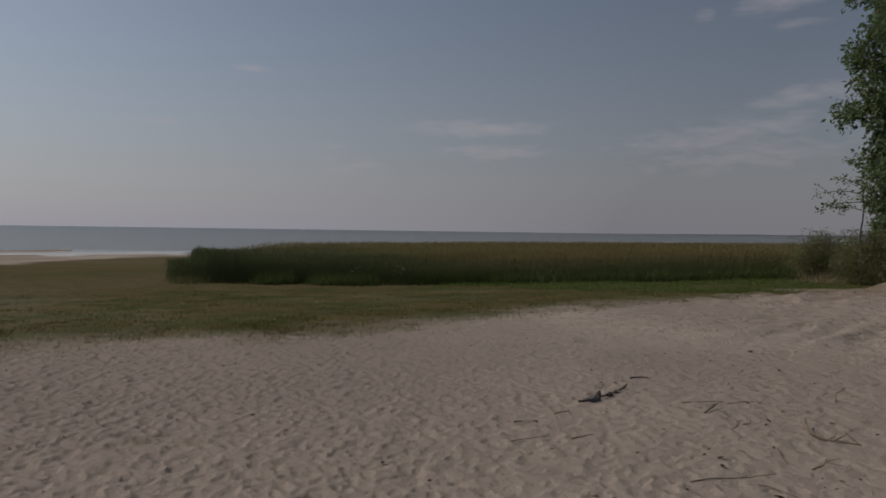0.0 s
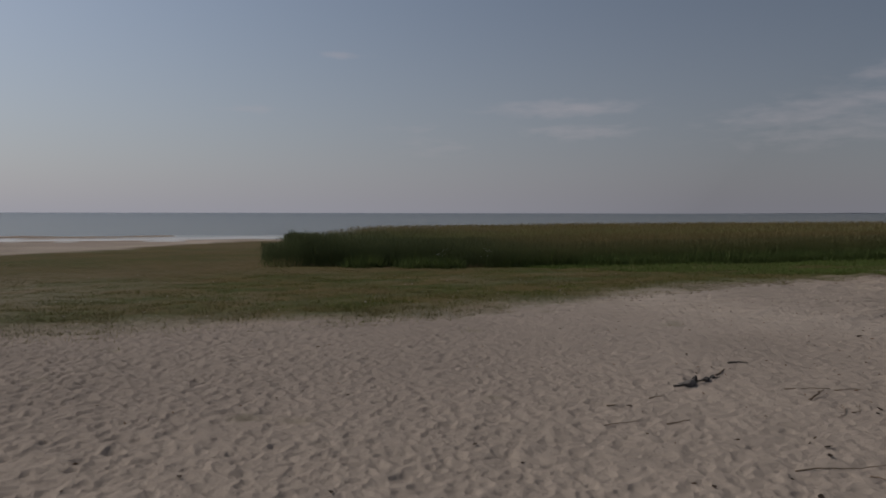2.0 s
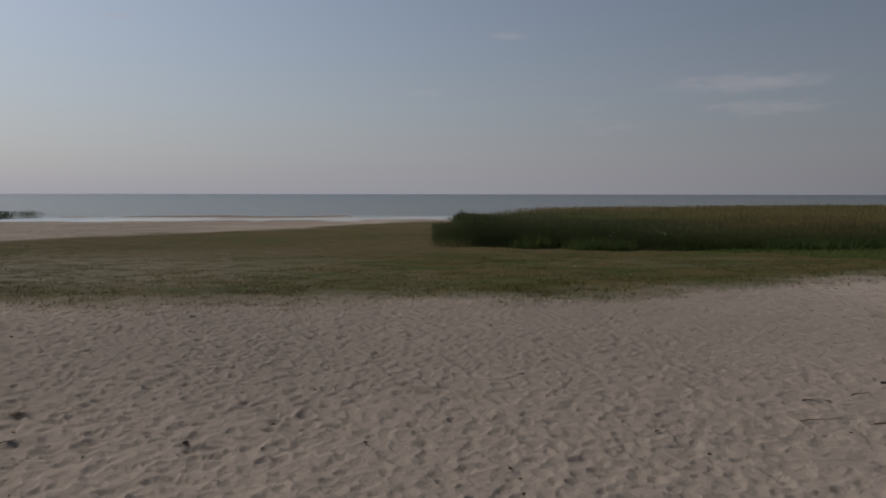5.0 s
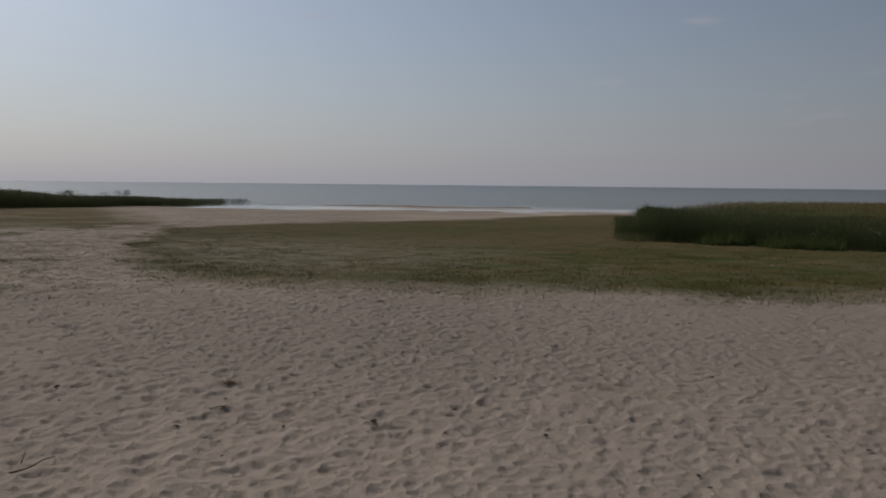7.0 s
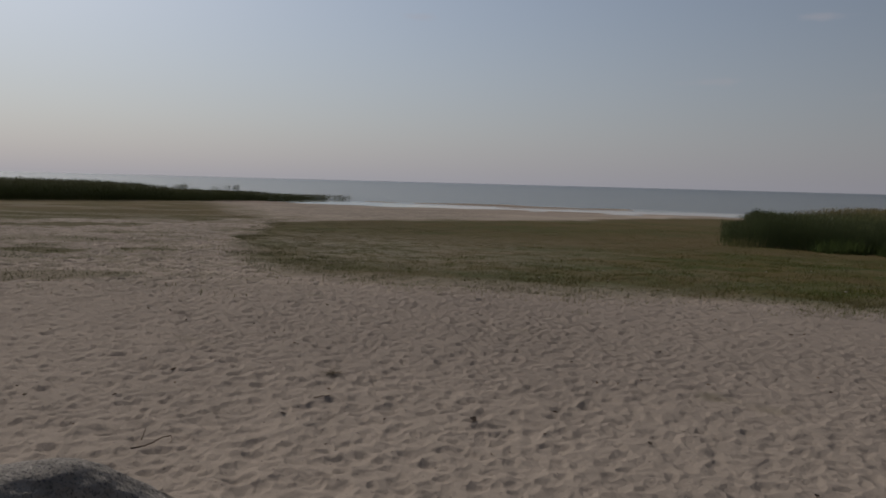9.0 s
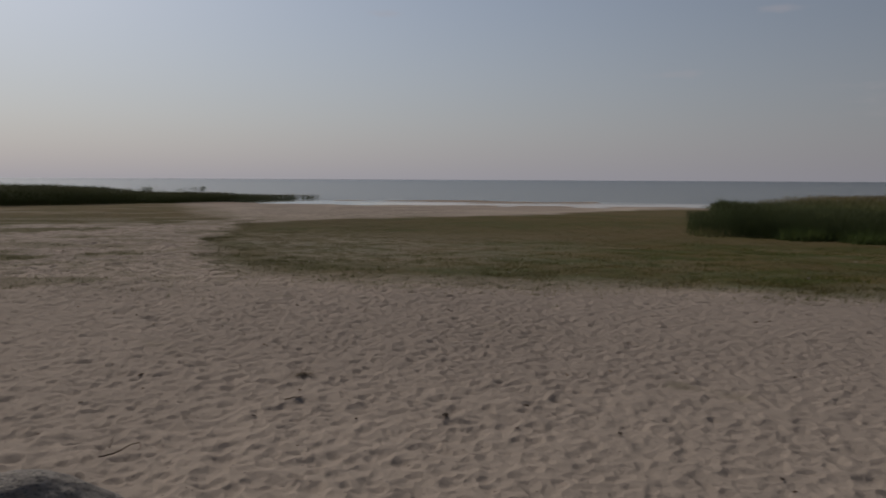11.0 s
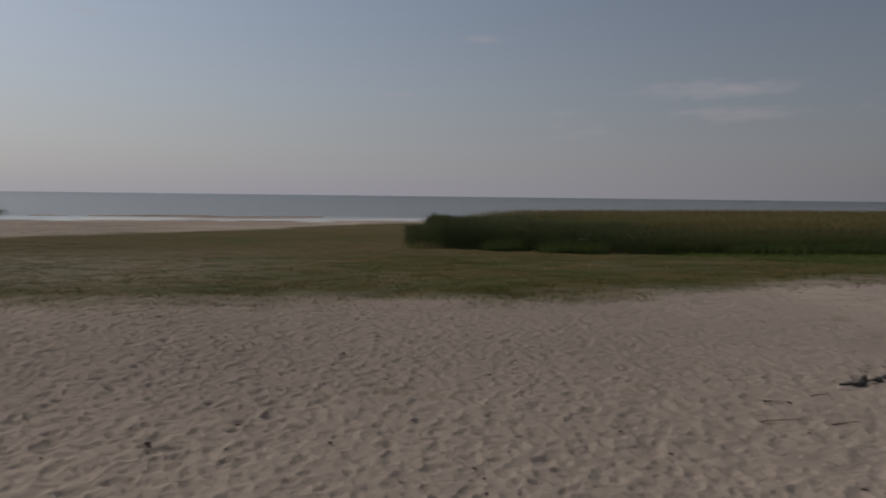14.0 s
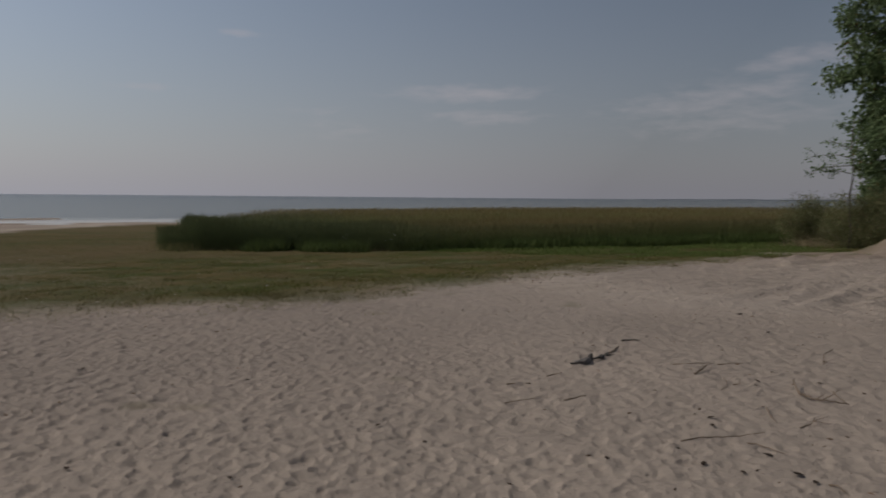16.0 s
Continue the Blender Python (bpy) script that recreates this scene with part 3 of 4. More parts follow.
        dent = -np.exp(-rho ** 2.4) + 0.60 * np.exp(-((np.sqrt(rho) - 1.35) / 0.30) ** 2) * (0.6 + 0.4 * np.sin(2.0 * np.arctan2(v, u) + i))
        z[i0:i1, j0:j1] += depth * dent * trodden[i0:i1, j0:j1]
    pale = np.maximum(calm, 0.6 * level) * (1 - cov) * step(0.26, 0.56, field(x, y, 2.2, 51, 3)) * 0.72 * (1 - 0.8 * step(9, 12, q))
    pale = np.maximum(pale, 0.10 * step(-13, -16, q) * step(24, 32, s) * step(60, 52, s) * step(0.5, 0.66, field(q * 0.3, s, 2.0, 52)))
    wet = np.clip(step(66, 80, s + 3 * (field(q * 0.4, s, 4, 53) - 0.5)) * 0.75 + 0.35 * step(0.55, 0.7, field(q * 0.25, s, 3.0, 54)) * step(52, 66, s), 0, 1)
    wet = np.maximum(wet, (0.9 * np.exp(-(((x - 12.3) / 1.4) ** 2 + ((y - 22.4) / 1.3) ** 2)) + 0.95 * np.exp(-(((x - 9.6) / 3.4) ** 2 + ((y - 20.2) / 2.6) ** 2))) * (0.55 + 0.6 * field(x, y, 0.8, 59, 3)))
    rust_left = 0.65 * step(-13, -19, q) * step(28, 36, s)
    rust = step(21, 31, s + 7 * (field(q * 0.35, s, 3.0, 55) - 0.5)) * (0.25 + 0.5 * step(0.35, 0.6, field(q * 0.4, s, 3.2, 56)))
    grey = 0.65 * step(3.0, 7.5, s) * step(12.5, 10.3, s) * step(10, 5.5, q) * step(-9, -2, q) * (0.55 + 0.45 * field(q * 0.5, s, 2.0, 57)) * (1 - cov)
    rust = np.maximum(rust, rust_left)
    grey = np.maximum(grey, 0.22 * step(1, 4, q) * step(9, 7, s))
    grey = np.maximum(grey, 0.45 * step(8, 11, q) * step(6.5, 9, s) * (0.5 + 0.5 * field(x, y, 1.4, 65, 3)) * (1 - cov))
    grey = np.maximum(grey, 0.12 * step(-4, -9, q) * step(11, 18, s) * (0.5 + 0.5 * field(q * 0.5, s, 1.5, 58, 4)) * step(50, 38, s))
    scuffed = np.maximum(step(9, 15, R) * step(24, 14, s) * (1 - 0.8 * level), step(-3, -8, q) * step(9, 14, s) * step(78, 60, s)) * (1 - 0.8 * cov)
    scuffed = np.maximum(scuffed, 0.6 * (1 - fine) * step(9, 7, s) * step(30, 20, R))
    nr, na = R.shape
    idx = np.arange(nr * na).reshape(nr, na)
    nxt = np.roll(idx, -1, axis=1)
    quads = np.stack([idx[:-1], nxt[:-1], nxt[1:], idx[1:]], -1)[1:].reshape(-1, 4)
    verts = np.stack([x, y, z], -1).reshape(-1, 3)
    # the ring round the viewer's feet is closed by a fan of quads
    hub = np.stack([idx[1, 0:-2:2], idx[1, 1:-1:2], idx[1, 2::2][: len(idx[1, 0:-2:2])], np.full(len(idx[1, 0:-2:2]), idx[0, 0])], -1)[:, ::-1]
    me = mesh_of("ground", verts, np.concatenate([quads, hub]), SAND, True,
                 {"cover": (cov * (1 - 0.12 * step(4, -7, q) * step(32, 22, s))).ravel(), "pale": pale.ravel(), "wet": wet.ravel(), "rust": rust.ravel(), "grey": grey.ravel(), "scuffed": scuffed.ravel(), "rank": (0.5 * step(3, -9, q) * step(45, 36, s)).ravel()})
    tagged(new("ground", me), "pale trodden beach sand running into grass and wet shore", "sand", kind="structure")
    return r, az, z


RINGS, TURNS, HEIGHTS = ground()


def sand_height(x, y):
    """The height of the trodden sand itself, prints and all."""
    x, y = np.asarray(x, float), np.asarray(y, float)
    i = np.clip(np.searchsorted(RINGS, np.hypot(x - EYE_X, y - EYE_Y)), 1, len(RINGS) - 1)
    j = np.clip(np.searchsorted(TURNS, np.arctan2(x - EYE_X, y - EYE_Y)), 1, len(TURNS) - 1)
    return 0.25 * (HEIGHTS[i, j] + HEIGHTS[i - 1, j] + HEIGHTS[i, j - 1] + HEIGHTS[i - 1, j - 1])


def lake():
    a = np.radians(np.concatenate([np.arange(-180, -100, 10.0), np.arange(-100, 60, 2.0), np.arange(60, 180, 10.0)]))
    r = np.array([20, 60, 120, 300, 900, 2400, 4850.0])
    R, A = np.meshgrid(r, a, indexing="ij")
    idx = np.arange(R.size).reshape(R.shape)
    nxt = np.roll(idx, -1, axis=1)
    quads = np.stack([idx[:-1], nxt[:-1], nxt[1:], idx[1:]], -1).reshape(-1, 4)
    x, y = EYE_X + R * np.sin(A), EYE_Y + R * np.cos(A)
    s, q = shore_coords(x, y)
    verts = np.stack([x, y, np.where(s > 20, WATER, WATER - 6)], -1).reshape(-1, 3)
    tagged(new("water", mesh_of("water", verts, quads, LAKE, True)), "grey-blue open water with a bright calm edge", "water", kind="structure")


lake()


def coast():
    a = np.radians(np.arange(9, 60, 0.25))
    top = 11 * (0.4 + 0.6 * field(a * 60, a * 0, 3.0, 61, 4)) * step(radians(8), radians(26), a)
    verts, faces = [], []
    for i, (w, h) in enumerate(zip(a, top)):
        for d, z in ((4500, WATER - 1), (4500, WATER + h * 0.7), (4560, WATER + h), (4700, WATER - 1)):
            verts.append((d * math.sin(w), d * math.cos(w), z))
        if i:
            faces += [(4 * i - 4 + k, 4 * i - 3 + k, 4 * i + 1 + k, 4 * i + k) for k in range(3)]
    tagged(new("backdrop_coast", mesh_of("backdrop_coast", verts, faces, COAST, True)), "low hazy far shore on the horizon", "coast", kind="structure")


coast()


# ---- reeds ----
def reed_stand(x, y, tall, seed, leaves=4, plume=0.5, wide=0.017, seg=2):
    """Stems, leaves and seed heads of many reeds: vertices, faces and how far up each vertex is."""
    rng = np.random.default_rng(seed)
    n = len(x)
    base = np.stack([x, y, np.maximum(land(x, y), WATER - 0.3) - 0.02], -1)
    lean = rng.normal(0, 0.07, (n, 2)) + np.array([0.05, 0.0])
    d = unit(np.concatenate([lean, np.ones((n, 1))], 1))
    face = rng.normal(size=(n, 3)) * np.array([1, 1, 0])
    c = blades(base, d, tall, np.full(n, 0.010), np.full(n, 0.02), 1, face)
    chunks = [(c[0], c[1], c[2] * 0.8)]
    for k in range(leaves):
        f = rng.uniform(0.25, 0.95, n)
        root = base + d * (tall * f)[:, None]
        w = rng.uniform(0, 2 * math.pi, n)
        up = rng.uniform(0.9, 2.2, n)
        ld = unit(np.stack([np.cos(w), np.sin(w), up + 0.6], -1))
        ln = rng.uniform(0.30, 0.55, n) * np.clip(tall / 1.5, 0.5, 1.2)
        c = blades(root, ld, ln, rng.uniform(0.7, 1.4, n) * wide, rng.uniform(0.2, 0.6, n), seg)
        chunks.append((c[0], c[1], np.repeat(f, 2 * seg + 1) * 0.75 + 0.15 * c[2]))
    m = rng.random(n) < plume
    tip = (base + d * (tall * 0.92)[:, None])[m]
    k = int(m.sum())
    c = blades(tip, unit(d[m] + rng.normal(0, 0.12, (k, 3))), rng.uniform(0.16, 0.30, k), rng.uniform(0.02, 0.04, k), rng.uniform(0, 0.3, k), 1, face[m])
    chunks.append((c[0], c[1], np.full(len(c[0]), 1.0)))
    return pile(chunks)


def reed_mass(name, label, stands, mat=None):
    v, f, u = pile(stands)
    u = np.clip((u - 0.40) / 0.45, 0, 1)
    q = shore_coords(v[:, 0], v[:, 1])[1]
    # darker green towards the left end of the bed
    zone_tone = 0.85 * step(22, 12, q + 3 * (field(v[:, 0], v[:, 1], 1.5, 74, 2) - 0.5))
    # the fresh growth along the front is darker green than the headed reeds behind
    s = shore_coords(v[:, 0], v[:, 1])[0]
    zone_tone = np.maximum(zone_tone, 0.5 * step(4.5, 1.5, s - reed_front(q) + 2.4 * (field(q, s, 1.6, 75, 2) - 0.5)))
    tagged(new(name, mesh_of(name, v, f, mat or REED, False, {"height": u, "zone_tone": zone_tone})), label, "reeds", kind="stuff")


def main_reeds():
    rng = np.random.default_rng(11)
    stands = []
    for count, deep0, deep1 in ((56000, 0, 8), (45000, 8, 46)):
        q = rng.uniform(4.6, 62, count * 2)
        depth = rng.uniform(deep0, deep1, count * 2)
        s = reed_front(q) + depth + 1.2 * (field(q, s_zero(q), 2.2, 71) - 0.5)
        x, y = from_shore(s, q)
        az = np.degrees(np.arctan2(x - EYE_X, y - EYE_Y))
        inside = q - reed_left(s)
        keep = (s < 70) & (inside > 0.9 * (field(s, q * 0, 1.5, 72) - 0.5)) & (az < 33)
        tall = np.interp(q, [6.5, 8, 9.5, 13, 19, 27, 40], [1.36, 1.24, 1.16, 1.20, 1.42, 1.60, 1.62])
        # low and green along the front, rising to the brown-headed reeds further in
        rise = 1 - (1 - np.interp(q, [7, 10, 16, 30], [0.98, 0.80, 0.66, 0.60])) * step(17, 0, depth)
        tall = tall * rise * (1 - 0.14 * step(44, 66, s)) * (1 - 0.42 * step(36, 60, s) * step(9, 2, inside))
        tall = tall * (0.56 + 0.44 * step(-0.1, 0.15, q - (0.2217 * s - 0.45))) * (0.90 + 0.20 * field(x, y, 5.0, 73)) * rng.uniform(0.88, 1.05, len(x))
        near = deep0 == 0
        stands.append(reed_stand(x[keep][:count], y[keep][:count], tall[keep][:count], 12 + deep0, 3, 0.4, 0.012 if near else 0.020, 2 if near else 1))
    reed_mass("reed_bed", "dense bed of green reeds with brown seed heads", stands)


def s_zero(q):
    return np.zeros_like(q)


main_reeds()


def far_reeds():
    rng = np.random.default_rng(13)
    n = 100000
    y = rng.uniform(-6, 62, n)
    back = rng.uniform(0, 16, n) * np.interp(y, [0, 40, 60], [1.0, 0.6, 0.12])
    x = -69.5 - back - 1.5 * field(y, y * 0, 5.0, 81) - 0.04 * np.maximum(y - 40, 0)
    tall = np.interp(y, [0, 24, 36, 39, 48, 60], [1.95, 1.85, 1.7, 1.15, 1.0, 0.7]) * (0.86 + 0.28 * field(x, y, 5.0, 82)) * rng.uniform(0.85, 1.05, n)
    keep = rng.random(n) < np.interp(y, [46, 54, 62], [1.0, 0.5, 0.05]) * 0.6 * step(0.15, 0.4, field(x, y, 2.0, 83) + np.interp(y, [45, 60], [0.3, -0.1]))
    reed_mass("reed_bed", "dark strip of reeds along the far water's edge", [reed_stand(x[keep], y[keep], tall[keep], 14, 2, 0.25, 0.040, 1)], BACKLIT_REED)
    # single clumps standing in the water behind
    xs, ys, hs = [], [], []
    for k in range(15):
        w, d = math.radians(rng.uniform(-63.0, -57.0)), rng.uniform(138, 168)
        cx, cy = d * math.sin(w), d * math.cos(w)
        m = rng.integers(14, 36)
        xs.append(cx + rng.normal(0, 0.35, m)), ys.append(cy + rng.normal(0, 0.45, m)), hs.append(rng.uniform(0.7, 1.2, m) * rng.uniform(0.7, 1.3))
    reed_mass("water_reeds", "scattered reed clumps standing in shallow water", [reed_stand(np.concatenate(xs), np.concatenate(ys), np.concatenate(hs), 15, 3, 0.2, 0.07)], BACKLIT_REED)


far_reeds()


# ---- grass ----
def grass_mass(name, label, x, y, tall, mat, seed, per=3, wide=0.010, spread=0.05, category="grass", seg=1):
    rng = np.random.default_rng(seed)
    x, y, tall = np.repeat(x, per), np.repeat(y, per), np.repeat(tall, per)
    n = len(x)
    x, y = x + rng.normal(0, spread, n), y + rng.normal(0, spread, n)
    base = np.stack([x, y, land(x, y) - 0.01], -1)
    w = rng.uniform(0, 2 * math.pi, n)
    d = unit(np.stack([np.cos(w), np.sin(w), rng.uniform(1.0, 4.0, n)], -1))
    c = blades(base, d, tall * rng.uniform(0.6, 1.2, n), rng.uniform(0.7, 1.4, n) * wide, rng.uniform(0.05, 0.45, n), seg)
    # beach grass blends towards a duller tan at low q
    zone_tone = 0.8 * step(3, -9, shore_coords(c[0][:, 0], c[0][:, 1])[1])
    tagged(new(name, mesh_of(name, c[0], c[1], mat, False, {"zone_tone": zone_tone})), label, category, kind="stuff")


def turf():
    rng = np.random.default_rng(21)
    n = 268000
    s, q = 9 + 40 * rng.random(n) ** 1.5, rng.uniform(-20, 40, n)
    x, y = from_shore(s, q)
    az = np.degrees(np.arctan2(x - EYE_X, y - EYE_Y))
    keep = (rng.random(n) < (cover(x, y) ** 1.6) * (0.35 + 0.65 * step(0.3, 0.6, field(x, y, 0.7, 93)))) & (az > -78) & (az < 38) & ((s < reed_front(q) + 0.5) | (q < reed_left(s)))
    x, y, s = x[keep], y[keep], s[keep]
    tall = np.interp(s, [10, 16, 30, 50], [0.075, 0.06, 0.045, 0.04]) * rng.uniform(0.4, 1.4, len(x))
    grass_mass("shore_grass", "sparse olive-brown grass growing out of the sand", x, y, tall, GRASS, 22, 4, 0.011, 0.12)


turf()


def edge_tufts():
    """Single tufts standing in the sand along the edge of the grass."""
    rng = np.random.default_rng(29)
    n = 11000
    q = rng.uniform(-16, 20, n)
    s = grass_low(q) - 0.9 + rng.gamma(2.0, 1.0, n)
    x, y = from_shore(s, q)
    keep = rng.random(n) < 0.25 + 0.75 * step(0.4, 0.6, field(x, y, 1.2, 94))
    x, y = x[keep], y[keep]
    grass_mass("grass_tufts", "small dark grass tufts standing in bare sand", x, y, rng.uniform(0.05, 0.13, len(x)), GRASS, 30, 6, 0.005, 0.05)
    n = 15000
    q, s = rng.uniform(-30, -4, n), 9.5 + 42 * rng.random(n) ** 1.3
    x, y = from_shore(s, q)
    keep = (rng.random(n) < 0.12 + 0.88 * cover(x, y)) & (s < grass_low(q) + 3)
    x, y = x[keep], y[keep]
    grass_mass("grass_tufts", "scattered grass tufts on the trodden sand", x, y, rng.uniform(0.03, 0.11, len(x)), GRASS, 31, 6, 0.010, 0.09)


edge_tufts()


def lush_strip():
    rng = np.random.default_rng(23)
    n = 26000
    q = rng.uniform(13, 34, n)
    f = rng.random(n)
    low = np.interp(q, [9, 14, 16, 17, 18, 22, 30, 44], [30, 26.5, 16.4, 13.0, 12.2, 11.6, 11.3, 11.3])
    s = low + f * (reed_front(q) + 0.6 - low)
    x, y = from_shore(s, q)
    keep = rng.random(n) < step(0.46, 0.58, field(q * 0.5, s, 1.6, 91) + 0.16 * f - 0.02) * (1 - gap(x, y))
    x, y, f = x[keep], y[keep], f[keep]
    grass_mass("meadow_grass", "bright green grass in front of the reeds", x, y, 0.10 + 0.12 * f, LUSH, 24, 3, 0.014, 0.06)
    # broad green weeds along the foot of the reeds
    n = 12000
    q = rng.uniform(8, 44, n)
    s = reed_front(q) - 0.8 + 1.6 * rng.random(n)
    x, y = from_shore(s, q)
    keep = rng.random(n) < step(0.50, 0.72, field(q, s, 2.2, 92) + 0.32 * step(13, 20, q))
    corner_s, corner_q = rng.normal(30.6, 0.5, 130), rng.normal(6.05, 0.22, 130)
    cx, cy = from_shore(corner_s, corner_q)
    x, y = x[keep], y[keep]
    grass_mass("weeds", "tall pale green weeds at the end of the reeds", cx, cy, rng.uniform(0.25, 0.6, len(cx)), PALE_HERB, 26, 6, 0.022, 0.16, "weeds")
    grass_mass("weeds", "broad green weeds along the foot of the reeds", x, y, rng.uniform(0.2, 0.8, len(x)), HERB, 25, 5, 0.036, 0.12, "weeds")


lush_strip()


def white_flowers():
    """A few pale flower heads at the foot of the reeds."""
    rng = np.random.default_rng(27)
    m = leaf_material("pale_petal", (0.55, 0.55, 0.50), (0.75, 0.74, 0.68), None, 0, 0.2)
    for q in (11.4, 12.9):
        s = reed_front(np.array([q]))[0] - 0.3
        x, y = from_shore(s, q)
        z = float(land(np.array([x]), np.array([y]))[0])
        thing = tagged(new("flowering_weed"), "flowering weed with small pale heads", "weed", "flowering weeds")
        thing.location = (x, y, z)
        k = 9
        h = rng.uniform(0.45, 0.75, k)
        base = np.stack([rng.normal(0, 0.05, k), rng.normal(0, 0.05, k), np.zeros(k)], -1)
        d = unit(np.stack([rng.normal(0, 0.2, k), rng.normal(0, 0.2, k), np.ones(k)], -1))
        c = blades(base, d, h, np.full(k, 0.012), np.full(k, 0.05), 2)
        part("stalks", mesh_of("stalks", c[0], c[1], HERB), thing)
        for end in base + d * h[:, None]:
            tip = np.repeat(end[None], 6, 0)
            w = rng.uniform(0, 6.28, 6)
            c = blades(tip, unit(np.stack([np.cos(w), np.sin(w), rng.uniform(-0.3, 0.8, 6)], -1)), np.full(6, 0.03), np.full(6, 0.02), np.full(6, 0.2), 2)
            part("flower_head", mesh_of("flower_head", c[0], c[1], m), thing, "pale cream petals")


white_flowers()


# ---- trees and bushes ----
def leaf_cloud(centres, radius, count, size, seed):
    """Small folded leaves scattered round many twig ends."""
    rng = np.random.default_rng(seed)
    c = np.asarray(centres)[rng.integers(0, len(centres), count)]
    off = np.clip(rng.normal(0, 1, (count, 3)), -1.7, 1.7)
    pos = c + off * np.asarray(radius) * 0.5
    d = unit(rng.normal(0, 1, (count, 3)) + np.array([0, 0, -0.25]))
    side = unit(np.cross(d, rng.normal(0, 1, (count, 3))))
    ln, wd = rng.uniform(0.7, 1.3, count)[:, None] * size, rng.uniform(0.35, 0.6, count)[:, None] * size
    fold = unit(np.cross(d, side)) * wd * 0.25
    verts = np.stack([pos, pos + d * ln * 0.5 + side * wd * 0.5 + fold, pos + d * ln, pos + d * ln * 0.5 - side * wd * 0.5 + fold], 1).reshape(-1, 3)
    i = np.arange(count)[:, None] * 4
    faces = np.concatenate([i + np.array([[0, 1, 2]]), i + np.array([[0, 2, 3]])])
    return verts, faces


def branching(height, seed, limbs, reach, low=0.2, trunk_r=0.16, lean=(0, 0)):
    """Trunk and limbs, and the ends at which leaves grow."""
    rng = np.random.default_rng(seed)
    n = 9
    pts = [np.array([lean[0] * (k / n) ** 1.3 + rng.normal(0, 0.04) * k / n, lean[1] * (k / n) + rng.normal(0, 0.04) * k / n, height * 0.94 * k / n]) for k in range(n + 1)]
    trunk = tube(pts, [trunk_r * (1 - 0.85 * k / n) * (1.35 if k == 0 else 1) for k in range(n + 1)], 8, 0.15, seed)
    arms, ends = [], []
    for i in range(limbs):
        f = low + (0.97 - low) * (i + rng.random()) / limbs
        p = np.array([np.interp(f * n, range(n + 1), [a[k] for a in pts]) for k in range(3)])
        w = i * 2.399 + rng.normal(0, 0.4)
        ln = reach(f) * rng.uniform(0.75, 1.12)
        d = np.array([math.cos(w), math.sin(w), rng.uniform(0.25, 0.8)])
        line, cur = [p.copy()], p.copy()
        for k in range(5):
            d = d + rng.normal(0, 0.16, 3)
            d /= np.linalg.norm(d)
            cur = cur + d * ln / 5
            line.append(cur.copy())
            if k >= 1:
                ends.append(cur.copy())
                for j in range(2):
                    tw = d + rng.normal(0, 0.75, 3)
                    tw /= np.linalg.norm(tw)
                    tip = cur + tw * ln * rng.uniform(0.16, 0.34)
                    ends += [tip, (cur + tip) / 2]
                    arms.append(tube([cur, (cur + tip) / 2 + rng.normal(0, 0.03, 3), tip], [0.018, 0.012, 0.005], 4, 0, 0))
        r0 = max(0.02, trunk_r * 0.42 * (1 - f * 0.6))
        arms.append(tube(line, [r0 * (1 - 0.15 * k) for k in range(6)], 5, 0.1, seed + i))
    return trunk, arms, ends


def tree(name, at, height, seed, limbs, reach, leaves, size, mat, label, category, low=0.2, trunk_r=0.16, clump=0.55, lean=(0, 0), group=""):
    thing = tagged(new(name), label, category, group)
    z = float(land(np.array([at[0]]), np.array([at[1]]))[0])
    thing.location = (at[0], at[1], z - 0.05)
    trunk, arms, ends = branching(height, seed, limbs, reach, low, trunk_r, lean)
    part("trunk", mesh_of("trunk", *trunk, BARK, True), thing)
    part("limbs", mesh_of("limbs", *join_tubes(arms), BARK, True), thing)
    part("crown", mesh_of("crown", *leaf_cloud(ends, clump, leaves, size, seed + 1), mat), thing)
    return thing


tree("tree", (16.9, 28.4), 14.0, 31, 60, lambda f: float(np.interp(f, [0.1, 0.2, 0.3, 0.5, 0.65, 0.8, 1.0], [1.3, 2.3, 2.8, 3.05, 3.7, 3.1, 1.6])), 72000, 0.225, LEAF,
     "tall broadleaf tree with a dense dark green crown", "tree", 0.10, 0.22, 0.50)

